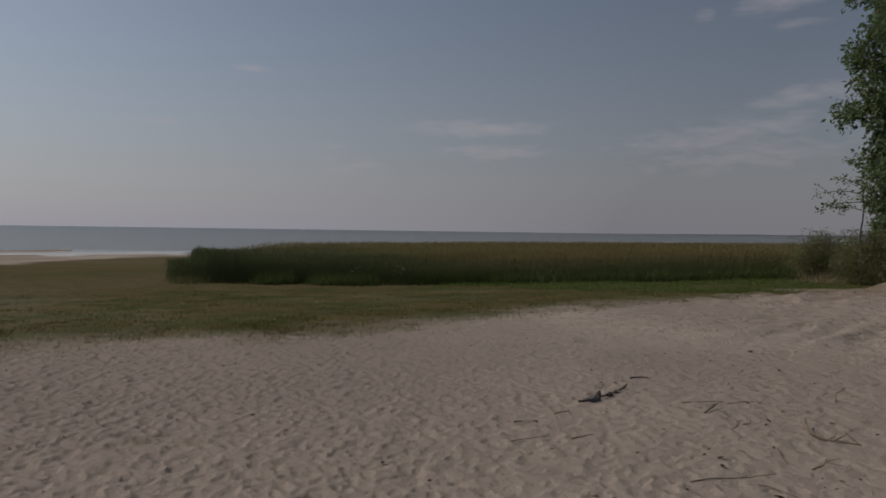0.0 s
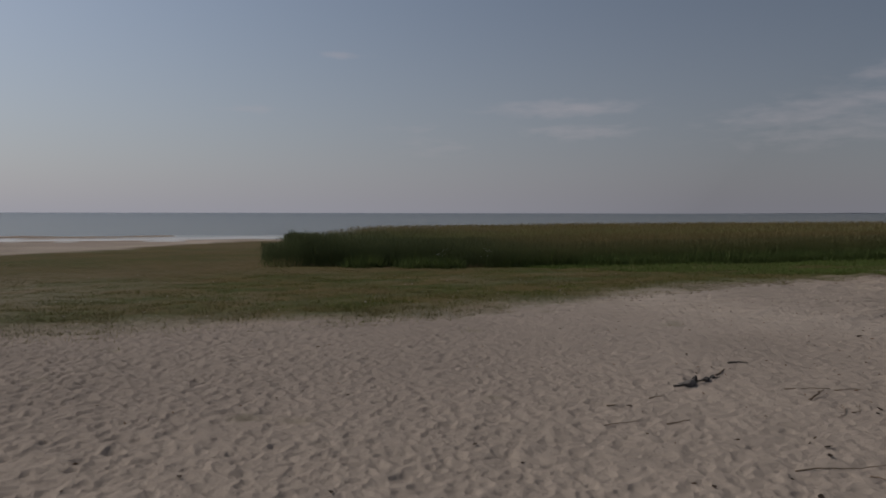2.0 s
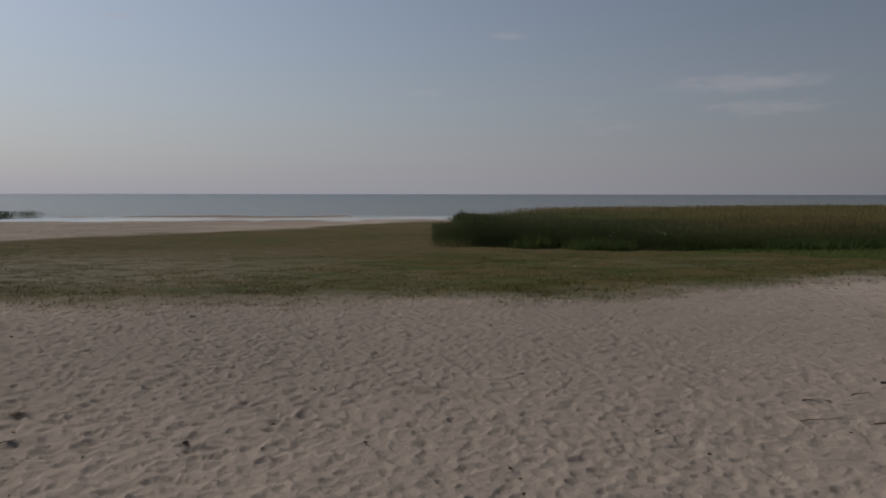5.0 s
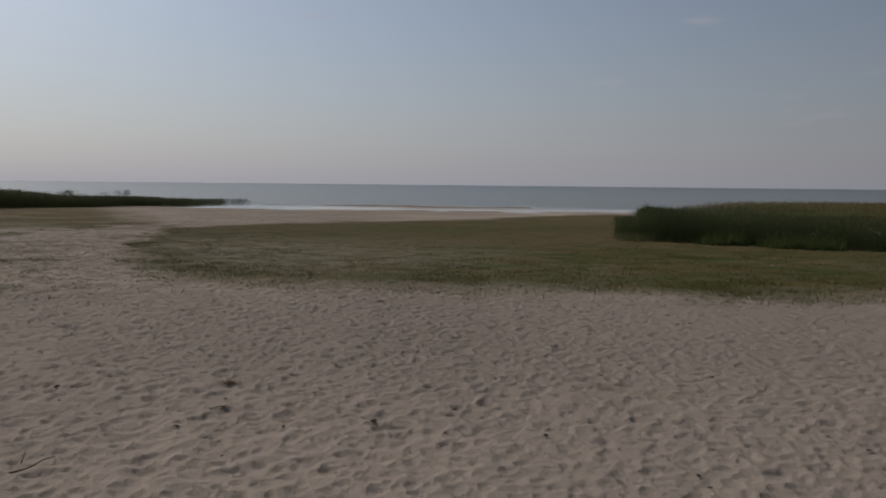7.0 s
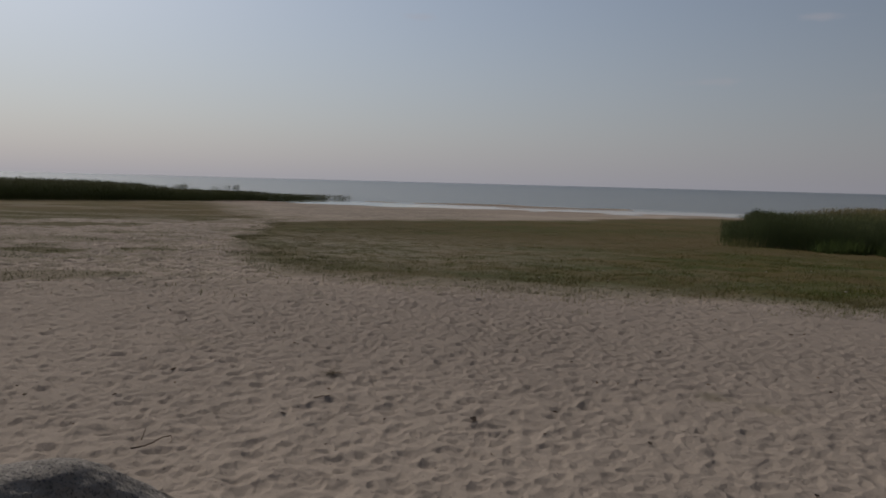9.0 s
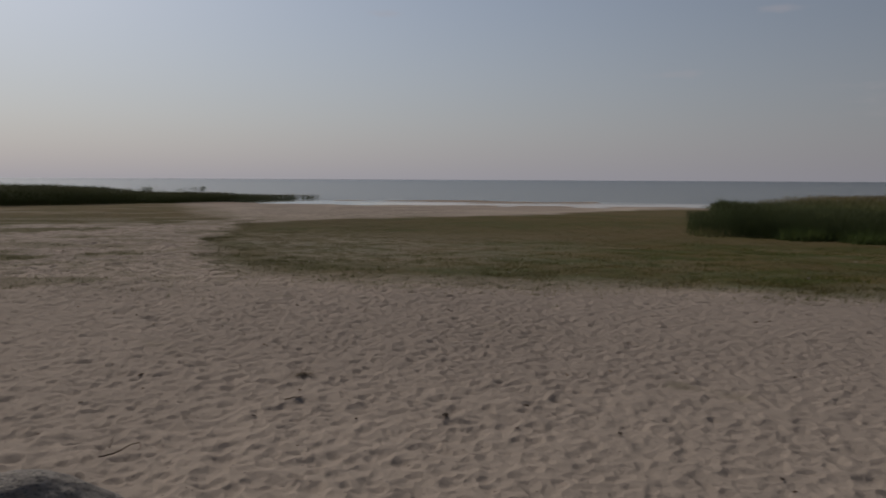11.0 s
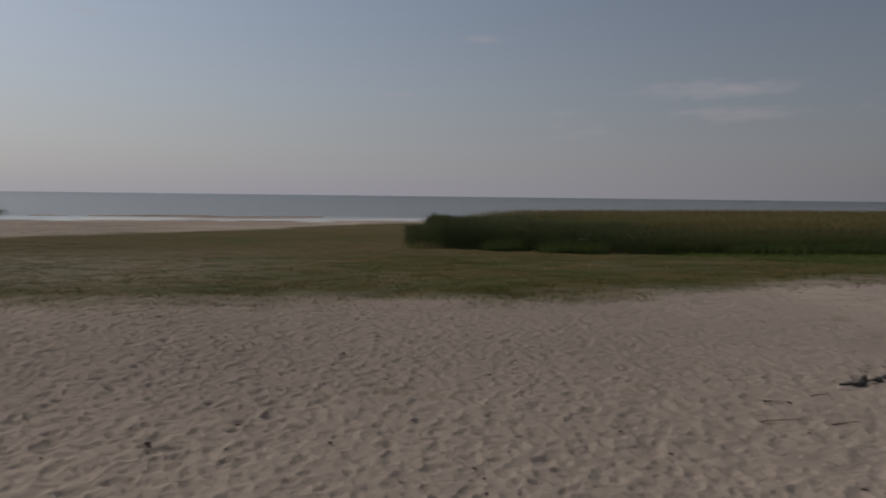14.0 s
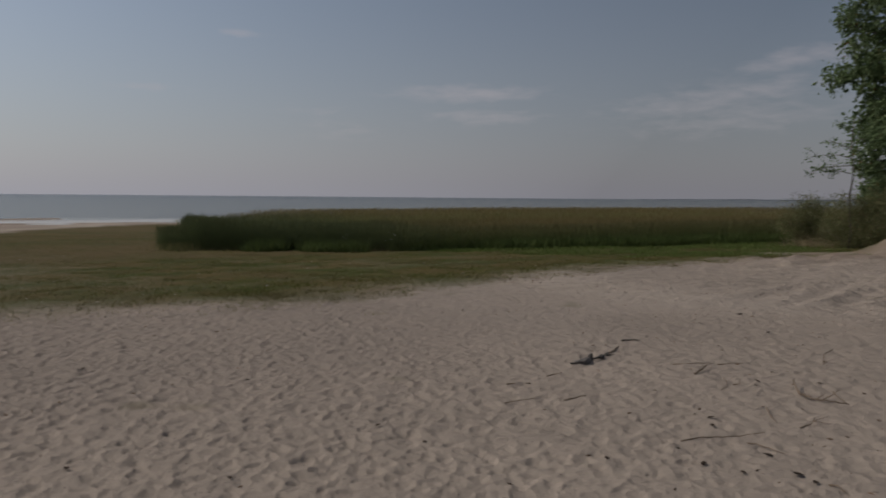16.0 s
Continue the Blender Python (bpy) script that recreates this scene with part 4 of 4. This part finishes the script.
def sapling(x, y):
    """A thin stem with one leafy side branch and a few short ones."""
    rng = np.random.default_rng(37)
    thing = tagged(new("sapling"), "thin sapling with sparse leaves above the bushes", "tree")
    thing.location = (x, y, float(land(np.array([x]), np.array([y]))[0]) - 0.05)
    stem = [np.array([0.05 * math.sin(k * 1.3), 0.03 * math.cos(k * 1.7), 0.48 * k]) for k in range(11)]
    part("trunk", mesh_of("trunk", *tube(stem, [0.045 - 0.0036 * k for k in range(11)], 7, 0.15, 3), BARK, True), thing)
    arms, ends = [], []
    for up, turn, rise, ln in ((3.05, 3.25, 0.12, 1.75), (3.3, 3.0, 0.35, 1.45), (2.75, 3.4, 0.20, 1.0), (3.6, 2.6, 0.7, 0.9), (3.8, 0.3, 0.6, 0.9), (2.9, 0.1, 0.5, 0.8), (4.2, 3.6, 0.9, 0.7), (3.4, 4.6, 0.5, 0.8)):
        cur, d = np.array([0, 0, up]), np.array([math.cos(turn), math.sin(turn), rise])
        line = [cur.copy()]
        for k in range(6):
            d = d + np.array([rng.normal(0, 0.10), rng.normal(0, 0.10), rng.normal(-0.06, 0.08)])
            cur = cur + d / np.linalg.norm(d) * ln / 6
            line.append(cur.copy())
            if k >= 2:
                tip = cur + np.array([rng.normal(0, 0.16), rng.normal(0, 0.16), rng.normal(0, 0.10)])
                arms.append(tube([cur, (cur + tip) / 2, tip], [0.008, 0.006, 0.003], 4))
                ends += [cur.copy(), tip]
        arms.append(tube(line, [0.018 - 0.002 * k for k in range(7)], 5, 0.1, int(up * 10)))
    part("limbs", mesh_of("limbs", *join_tubes(arms), BARK, True), thing)
    part("crown", mesh_of("crown", *leaf_cloud(ends, (0.24, 0.24, 0.12), 620, 0.115, 38), LEAF), thing)


sapling(13.5, 27.5)


def bush(at, height, radius, seed, leaves, label):
    """Many stems from one root, with leaves on the outer twigs."""
    rng = np.random.default_rng(seed)
    thing = tagged(new("bush"), label, "bush", "bushes at the edge of the sand")
    thing.location = (at[0], at[1], float(land(np.array([at[0]]), np.array([at[1]]))[0]) - 0.03)
    stems, ends = [], []
    for i in range(26):
        w, out = rng.uniform(0, 6.28), math.sqrt(rng.random()) * radius
        h = height * math.sqrt(max(0.08, 1 - (out / radius) ** 2 * 0.85)) * rng.uniform(0.8, 1.05)
        tip = np.array([math.cos(w) * out, math.sin(w) * out, h])
        mid = tip * np.array([0.55, 0.55, 0.5]) + rng.normal(0, 0.08, 3)
        stems.append(tube([(tip * 0.08) * np.array([1, 1, 0]), mid, tip], [0.022, 0.014, 0.005], 5, 0.1, i))
        for f in np.linspace(0.25, 1.0, 7):
            ends.append((mid * f / 0.5 if f < 0.5 else mid + (tip - mid) * (f - 0.5) / 0.5) + rng.normal(0, 0.12, 3) * radius)
    part("stems", mesh_of("stems", *join_tubes(stems), BARK, True), thing)
    v, f = leaf_cloud(ends, 0.38 * radius ** 0.5, int(leaves * 1.5), 0.075, seed + 3)
    v[:, 2] = np.maximum(v[:, 2], 0.04)
    part("foliage", mesh_of("foliage", v, f, BUSH), thing)


bush((13.7, 31.2), 1.95, 1.1, 41, 11000, "olive green bush at the edge of the reeds")
bush((14.0, 27.6), 1.9, 1.5, 43, 17000, "dense olive green bush beside the sand bank")
bush((15.6, 27.0), 2.4, 1.8, 45, 20000, "dense olive green bush beneath the tall tree")
bush((17.6, 26.6), 2.4, 1.7, 47, 9000, "dense olive green bush beneath the tall tree")
rng_dry = np.random.default_rng(49)
dry_q = rng_dry.uniform(0, 1, 160)
grass_mass("dry_grass", "straw-coloured dry stalks at the foot of the bushes", 13.3 + rng_dry.normal(0, 0.7, 160), 29.3 + rng_dry.normal(0, 0.5, 160), 0.4 + 0.5 * dry_q, STRAW, 50, 4, 0.014, 0.05)


# ---- things on the sand ----
def on_sand(x, y):
    """Where a small thing comes to rest on the trodden sand."""
    a = np.arange(9) * 0.7
    return float(np.maximum(sand_height(x, y), np.mean(sand_height(x + 0.03 * np.cos(a), y + 0.03 * np.sin(a))))) + 0.002


def boulder():
    thing_at = (-3.70, 0.85)
    bm = bmesh.new()
    bmesh.ops.create_icosphere(bm, subdivisions=6, radius=1.0)
    for v in bm.verts:
        d = v.co.normalized()
        r = (abs(d.x) ** 2.6 + abs(d.y) ** 2.6 + abs(d.z) ** 2.6) ** (-1 / 2.6)
        n = noise.fractal(d * 1.3, 0.9, 2.0, 4) * 0.07 + noise.noise(d * 0.9) * 0.05 + noise.noise(d * 17.0) * 0.006 + noise.noise(d * 34.0) * 0.004
        c = d * r * (1 + n)
        x, y = c.x * 0.50, c.y * 0.66
        v.co = Vector((x, y, c.z * 0.33 + 0.144 + (0.52 * (0.96 * x - 0.28 * y) * min(1, c.z * 2) - 0.16 * max(0, y) ** 2 * 4 if c.z > 0 else 0)))
    me = bpy.data.meshes.new("boulder")
    bm.to_mesh(me)
    bm.free()
    me.materials.append(STONE)
    me.polygons.foreach_set("use_smooth", [True] * len(me.polygons))
    ob = tagged(new("boulder", me), "rounded grey granite boulder lying in the sand", "boulder")
    ob.location = (*thing_at, on_sand(*thing_at))


boulder()


def stick(name, points, radius, mat, label, category="twig", seed=0, forks=0, group=""):
    """A crooked stick along points on the sand (x, y, lift)."""
    rng = np.random.default_rng(seed)
    radius *= 0.66
    p = [np.array([x, y, on_sand(x, y) + radius * 0.4 + lift]) for x, y, lift in points]
    line = []
    for a, b in zip(p, p[1:]):
        for k in range(4):
            line.append(a + (b - a) * k / 4 + rng.normal(0, radius * 0.35, 3) * (1 if line else 0))
    line.append(p[-1])
    n = len(line)
    tubes = [tube(line, [radius * (1 - 0.55 * k / (n - 1)) for k in range(n)], 6, 0.25, seed)]
    for k in range(forks):
        a = line[int(n * (0.3 + 0.5 * rng.random()))]
        d = np.array([rng.normal(), rng.normal(), 0.25])
        d *= rng.uniform(0.07, 0.16) / np.linalg.norm(d)
        tubes.append(tube([a, a + d * 0.5 + rng.normal(0, 0.01, 3), a + d], [radius * 0.6, radius * 0.45, radius * 0.25], 5, 0.2, seed + k))
    return tagged(new(name, mesh_of(name, *join_tubes(tubes), mat, True)), label, category, group)


LITTER = "sticks lying on the sand"
drift = tagged(new("driftwood"), "charred black piece of driftwood on the sand", "driftwood", LITTER)


def chunk(name, x, y, long, wide, high, turn, mat, parent, seed, label=""):
    """A broken lump of wood, rough all over and half sunk in the sand."""
    bm = bmesh.new()
    bmesh.ops.create_icosphere(bm, subdivisions=3, radius=1.0)
    for v in bm.verts:
        d = v.co.normalized()
        k = 1 + 0.34 * noise.noise(d * 1.6 + Vector((seed, 0, 0))) + 0.16 * noise.noise(d * 4.5 + Vector((0, seed, 0)))
        v.co = Vector((d.x * long * k, d.y * wide * k * (1 - 0.35 * d.x), d.z * high * k * (1 + 0.45 * d.x)))
    me = bpy.data.meshes.new(name)
    bm.to_mesh(me)
    bm.free()
    me.materials.append(mat)
    ob = part(name, me, parent, label)
    ob.matrix_basis = pose(x, y, on_sand(x, y) + 0.2 * high, 0, 0, turn)
    return ob


chunk("block", 0.50, 6.89, 0.10, 0.045, 0.028, 34, GREYWOOD, drift, 3.0, "weathered grey broken block")
chunk("knot", 0.575, 7.00, 0.028, 0.026, 0.050, 20, CHARRED, drift, 5.0, "charred black knot")
chunk("lump", 0.70, 7.12, 0.036, 0.03, 0.024, 40, CHARRED, drift, 8.0, "charred black lump")
chunk("lump", 0.77, 7.20, 0.026, 0.025, 0.024, 10, CHARRED, drift, 12.0, "charred black lump")
for nm, pts, rad, mat in (("splinter", [(0.36, 6.80, 0.0), (0.44, 6.82, 0.008), (0.52, 6.86, 0.004)], 0.013, CHARRED),
                          ("stick", [(0.57, 6.98, 0.01), (0.66, 7.08, 0.012), (0.78, 7.20, 0.006), (0.85, 7.24, 0.0)], 0.009, CHARRED),
                          ("root", [(0.83, 7.36, -0.004), (0.90, 7.48, 0.004), (0.98, 7.64, 0.0)], 0.011, TWIG)):
    ob = stick(nm, pts, rad * 1.35, mat, "pale root running into the sand" if nm == "root" else "", "", 61)
    ob.parent = drift
stick("stick", [(1.08, 7.98, 0.0), (1.17, 8.02, 0.006), (1.22, 8.03, 0.006), (1.29, 8.05, 0.0)], 0.016, CHARRED, "short charred black stick on the sand", "stick", 63, 0, LITTER)
stick("twig", [(1.31, 6.86, 0.000), (1.51, 6.91, 0.006), (1.72, 6.97, 0.000)], 0.008, TWIG, "thin brown twig lying on the sand", "twig", 64, 0, LITTER)
stick("twig", [(1.74, 6.92, 0.000), (1.91, 6.93, 0.008), (2.06, 6.98, 0.000)], 0.008, TWIG, "thin brown twig lying on the sand", "twig", 65, 0, LITTER)
stick("twig", [(1.39, 6.46, 0.000), (1.48, 6.58, 0.015), (1.59, 6.74, 0.030)], 0.016, TWIG, "short thick twig sticking up from the sand", "twig", 66, 1, LITTER)
stick("twig", [(2.78, 7.05, 0.000), (2.80, 7.10, 0.070), (2.94, 7.20, 0.100)], 0.01, TWIG, "hooked brown twig standing in the sand", "twig", 67, 0, LITTER)
stick("branch", [(2.08, 6.11, 0.050), (1.97, 5.76, 0.020), (2.03, 5.66, 0.015), (2.13, 5.60, 0.012), (2.26, 5.58, 0.000)], 0.013, TWIG, "forked dark brown branch lying on the sand", "branch", 68, 4, LITTER)
stick("twig", [(2.25, 5.81, 0.030), (2.25, 5.70, 0.015), (2.26, 5.60, 0.000)], 0.008, TWIG, "side shoot broken off the forked branch", "twig", 62, 0, LITTER)
stick("twig", [(0.74, 4.66, 0.000), (0.87, 4.70, 0.008), (0.99, 4.73, 0.006), (1.15, 4.76, 0.008), (1.33, 4.82, 0.010)], 0.0075, TWIG, "long thin twig lying on the sand", "twig", 69, 0, LITTER)
stick("twig", [(1.57, 5.39, 0.020), (1.53, 5.23, 0.012), (1.51, 5.08, 0.000)], 0.01, TWIG, "thin brown twig lying on the sand", "twig", 70, 0, LITTER)
stick("twig", [(1.14, 4.62, 0.000), (1.18, 4.58, 0.010), (1.24, 4.49, 0.010), (1.29, 4.41, 0.000)], 0.008, TWIG, "thin brown twig lying on the sand", "twig", 71, 0, LITTER)
stick("twig", [(0.13, 5.60, 0.000), (0.23, 5.65, 0.008), (0.32, 5.73, 0.000)], 0.009, TWIG, "thin brown twig lying on the sand", "twig", 72, 0, LITTER)
stick("twig", [(1.59, 6.33, 0.020), (1.57, 6.20, 0.012), (1.51, 6.04, 0.004), (1.45, 5.99, 0.000)], 0.007, TWIG, "bent thin twig arching over the sand", "twig", 76, 0, LITTER)
stick("twig", [(1.59, 6.12, 0.000), (1.66, 6.14, 0.010), (1.66, 6.16, 0.060)], 0.007, TWIG, "small hooked twig standing in the sand", "twig", 77, 0, LITTER)
stick("twig", [(-0.33, 5.45, 0.000), (-0.21, 5.54, 0.006), (-0.06, 5.64, 0.000)], 0.006, TWIG, "thin brown twig lying on the sand", "twig", 78, 0, LITTER)
stick("stick", [(-0.27, 6.04, 0.000), (-0.20, 6.06, 0.006)], 0.012, TWIG, "short dark brown stick on the sand", "stick", 79, 0, LITTER)
stick("twig", [(0.09, 6.33, 0.000), (0.24, 6.48, 0.006)], 0.008, TWIG, "thin brown twig lying on the sand", "twig", 80, 0, LITTER)
stick("twig", [(-4.81, 1.82, 0.000), (-4.80, 1.92, 0.008), (-4.83, 2.02, 0.012), (-4.82, 2.06, 0.014), (-4.75, 2.03, 0.008), (-4.75, 2.01, 0.000)], 0.007, TWIG, "bent thin twig lying on the sand", "twig", 73, 0, LITTER)
stick("twig", [(-4.93, 1.94, 0.0), (-4.92, 1.95, 0.03), (-4.92, 1.96, 0.062)], 0.006, TWIG, "short twig sticking up from the sand", "twig", 74, 0, LITTER)
stick("twig", [(1.31, 3.93, 0.0), (1.34, 3.89, 0.008), (1.36, 3.84, 0.0)], 0.009, TWIG, "bent brown twig half buried in the sand", "twig", 81, 0, LITTER)
stick("twig", [(1.62, 4.96, 0.0), (1.72, 5.02, 0.012), (1.78, 5.10, 0.03)], 0.008, TWIG, "crooked twig with a broken end on the sand", "twig", 82, 2, LITTER)
stick("twig", [(-4.93, 3.17, 0.0), (-4.86, 3.27, 0.005)], 0.007, TWIG, "short dark stick on the sand", "twig", 75, 0, LITTER)


def fallen_leaf(x, y, size, turn, seed):
    """A curled dead leaf."""
    bm = bmesh.new()
    n = 6
    rows = []
    for i in range(n + 1):
        f = i / n
        w = size * 0.32 * math.sin(math.pi * (0.06 + 0.94 * f) ** 0.8) + 0.001
        z = 0.25 * size * (f - 0.4) ** 2 + 0.012
        rows.append([bm.verts.new((size * (f - 0.5), k * w, z + abs(k) * w * 0.45)) for k in (-1, 0, 1)])
    for a, b in zip(rows, rows[1:]):
        for k in range(2):
            bm.faces.new((a[k], a[k + 1], b[k + 1], b[k]))
    bmesh.ops.solidify(bm, geom=bm.faces[:], thickness=0.002)
    me = bpy.data.meshes.new("fallen_leaf")
    bm.to_mesh(me)
    bm.free()
    me.materials.append(FALLEN)
    ob = tagged(new("fallen_leaf", me), "curled dead brown leaf on the sand", "leaf", "dead leaves on the sand")
    ob.matrix_world = pose(x, y, on_sand(x, y) - 0.006, seed * 37 % 24 - 12, seed * 53 % 24 - 12, turn)


for i, (x, y, size) in enumerate([(1.10, 5.16, 0.11), (1.05, 5.00, 0.09), (-0.09, 6.1, 0.10), (-1.2, 4.85, 0.09), (-2.84, 4.0, 0.08), (3.08, 9.93, 0.16), (0.2, 4.3, 0.08),
                                  (-4.3, 5.45, 0.08), (-2.4, 6.05, 0.09), (-3.85, 3.6, 0.12), (2.9, 8.6, 0.12), (2.3, 9.2, 0.1), (0.9, 5.9, 0.08), (-1.9, 3.9, 0.07),
                                  (1.22, 4.09, 0.12), (0.74, 4.22, 0.10), (1.17, 4.39, 0.12), (1.25, 3.96, 0.09), (0.92, 4.10, 0.08), (2.11, 6.59, 0.08), (1.83, 6.23, 0.12), (2.35, 6.23, 0.10)]):
    fallen_leaf(x, y, size * 0.5, i * 77 % 360, i)


def weed_clump(x, y):
    rng = np.random.default_rng(81)
    thing = tagged(new("dried_weed"), "dry tangled weed clump on the sand", "weed")
    thing.location = (x, y, on_sand(x, y))
    k = 80
    base = np.stack([rng.normal(0, 0.03, k), rng.normal(0, 0.03, k), np.full(k, 0.004)], -1)
    w = rng.uniform(0, 6.28, k)
    c = blades(base, unit(np.stack([np.cos(w), np.sin(w), rng.uniform(0.1, 1.0, k)], -1)), rng.uniform(0.04, 0.10, k), np.full(k, 0.005), rng.uniform(0.1, 0.5, k), 2)
    part("stalks", mesh_of("stalks", c[0], c[1], DRY_WEED), thing)


weed_clump(-5.34, 3.67)


def litter():
    """Bark bits, leaf scraps and small pebbles strewn over the sand."""
    rng = np.random.default_rng(83)
    n = 2000
    r = np.sqrt(rng.uniform(2.5 ** 2, 15 ** 2, n))
    a = np.radians(rng.uniform(-80, 38, n))
    x, y = EYE_X + r * np.sin(a), EYE_Y + r * np.cos(a)
    more = rng.random(n) < 0.2 + 0.8 * step(-0.5, 2.5, x)
    x, y = x[more], y[more]
    # and a line of scraps blown together along the edge of the grass
    eq = rng.uniform(7.5, 19, 300)
    ex, ey = from_shore(grass_low(eq) - 0.3 + rng.normal(0, 0.4, 300), eq)
    x, y = np.concatenate([x, ex]), np.concatenate([y, ey])
    n = len(x)
    size = rng.uniform(0.008, 0.024, n) * (1 + 0.3 * (rng.random(n) < 0.06)) * np.where(np.arange(n) < n - 300, 1.0, 1.4)
    turn = rng.uniform(0, 6.28, n)
    z = sand_height(x, y) + 0.2 * size
    u = np.stack([np.cos(turn), np.sin(turn), rng.normal(0, 0.3, n)], -1) * size[:, None]
    v = np.stack([-np.sin(turn), np.cos(turn), rng.normal(0, 0.3, n)], -1) * (size * rng.uniform(0.10, 0.35, n))[:, None]
    c = np.stack([x, y, z], -1)
    top = np.array([0, 0, 1.0]) * (size * 0.35)[:, None]
    verts = np.stack([c - u, c + v, c + u, c - v, c + top, c - top], 1).reshape(-1, 3)
    tri = np.array([(0, 3, 4), (3, 2, 4), (2, 1, 4), (1, 0, 4), (3, 0, 5), (2, 3, 5), (1, 2, 5), (0, 1, 5)])
    faces = (np.arange(n)[:, None, None] * 6 + tri[None]).reshape(-1, 3)
    tagged(new("beach_litter", mesh_of("beach_litter", verts, faces, FALLEN)), "dark bark bits and leaf scraps strewn on sand", "debris", kind="stuff")


litter()


def pebbles():
    """Pale shell bits and pebbles in the sparse grass."""
    rng = np.random.default_rng(85)
    n = 520
    q, s = rng.uniform(-20, 18, n), 10.5 + rng.gamma(2.0, 3.0, n)
    x, y = from_shore(s, q)
    c = np.stack([x, y, land(x, y) + 0.005], -1)
    octa = np.array([(1, 0, 0), (0, 1, 0), (-1, 0, 0), (0, -1, 0), (0, 0, 0.6), (0, 0, -0.6)], float)
    tri = np.array([(0, 1, 4), (1, 2, 4), (2, 3, 4), (3, 0, 4), (1, 0, 5), (2, 1, 5), (3, 2, 5), (0, 3, 5)])
    size = rng.uniform(0.008, 0.026, n)
    w = rng.uniform(0, 6.28, n)
    turn = np.stack([np.stack([np.cos(w), -np.sin(w), 0 * w], -1), np.stack([np.sin(w), np.cos(w), 0 * w], -1), np.stack([0 * w, 0 * w, 1 + 0 * w], -1)], 1)
    shape = octa[None] * rng.uniform(0.6, 1.3, (n, 6, 1)) * size[:, None, None]
    verts = (np.einsum("nij,nkj->nki", turn, shape) + c[:, None]).reshape(-1, 3)
    faces = (np.arange(n)[:, None, None] * 6 + tri[None]).reshape(-1, 3)
    pale = rough_material("shell_and_pebble", (0.22, 0.19, 0.16), (0.34, 0.30, 0.26), 30, 90, 0.2, 0.002)
    tagged(new("pebbles", mesh_of("pebbles", verts, faces, pale)), "pale pebbles and shell bits on the sand", "pebbles", kind="stuff")


pebbles()
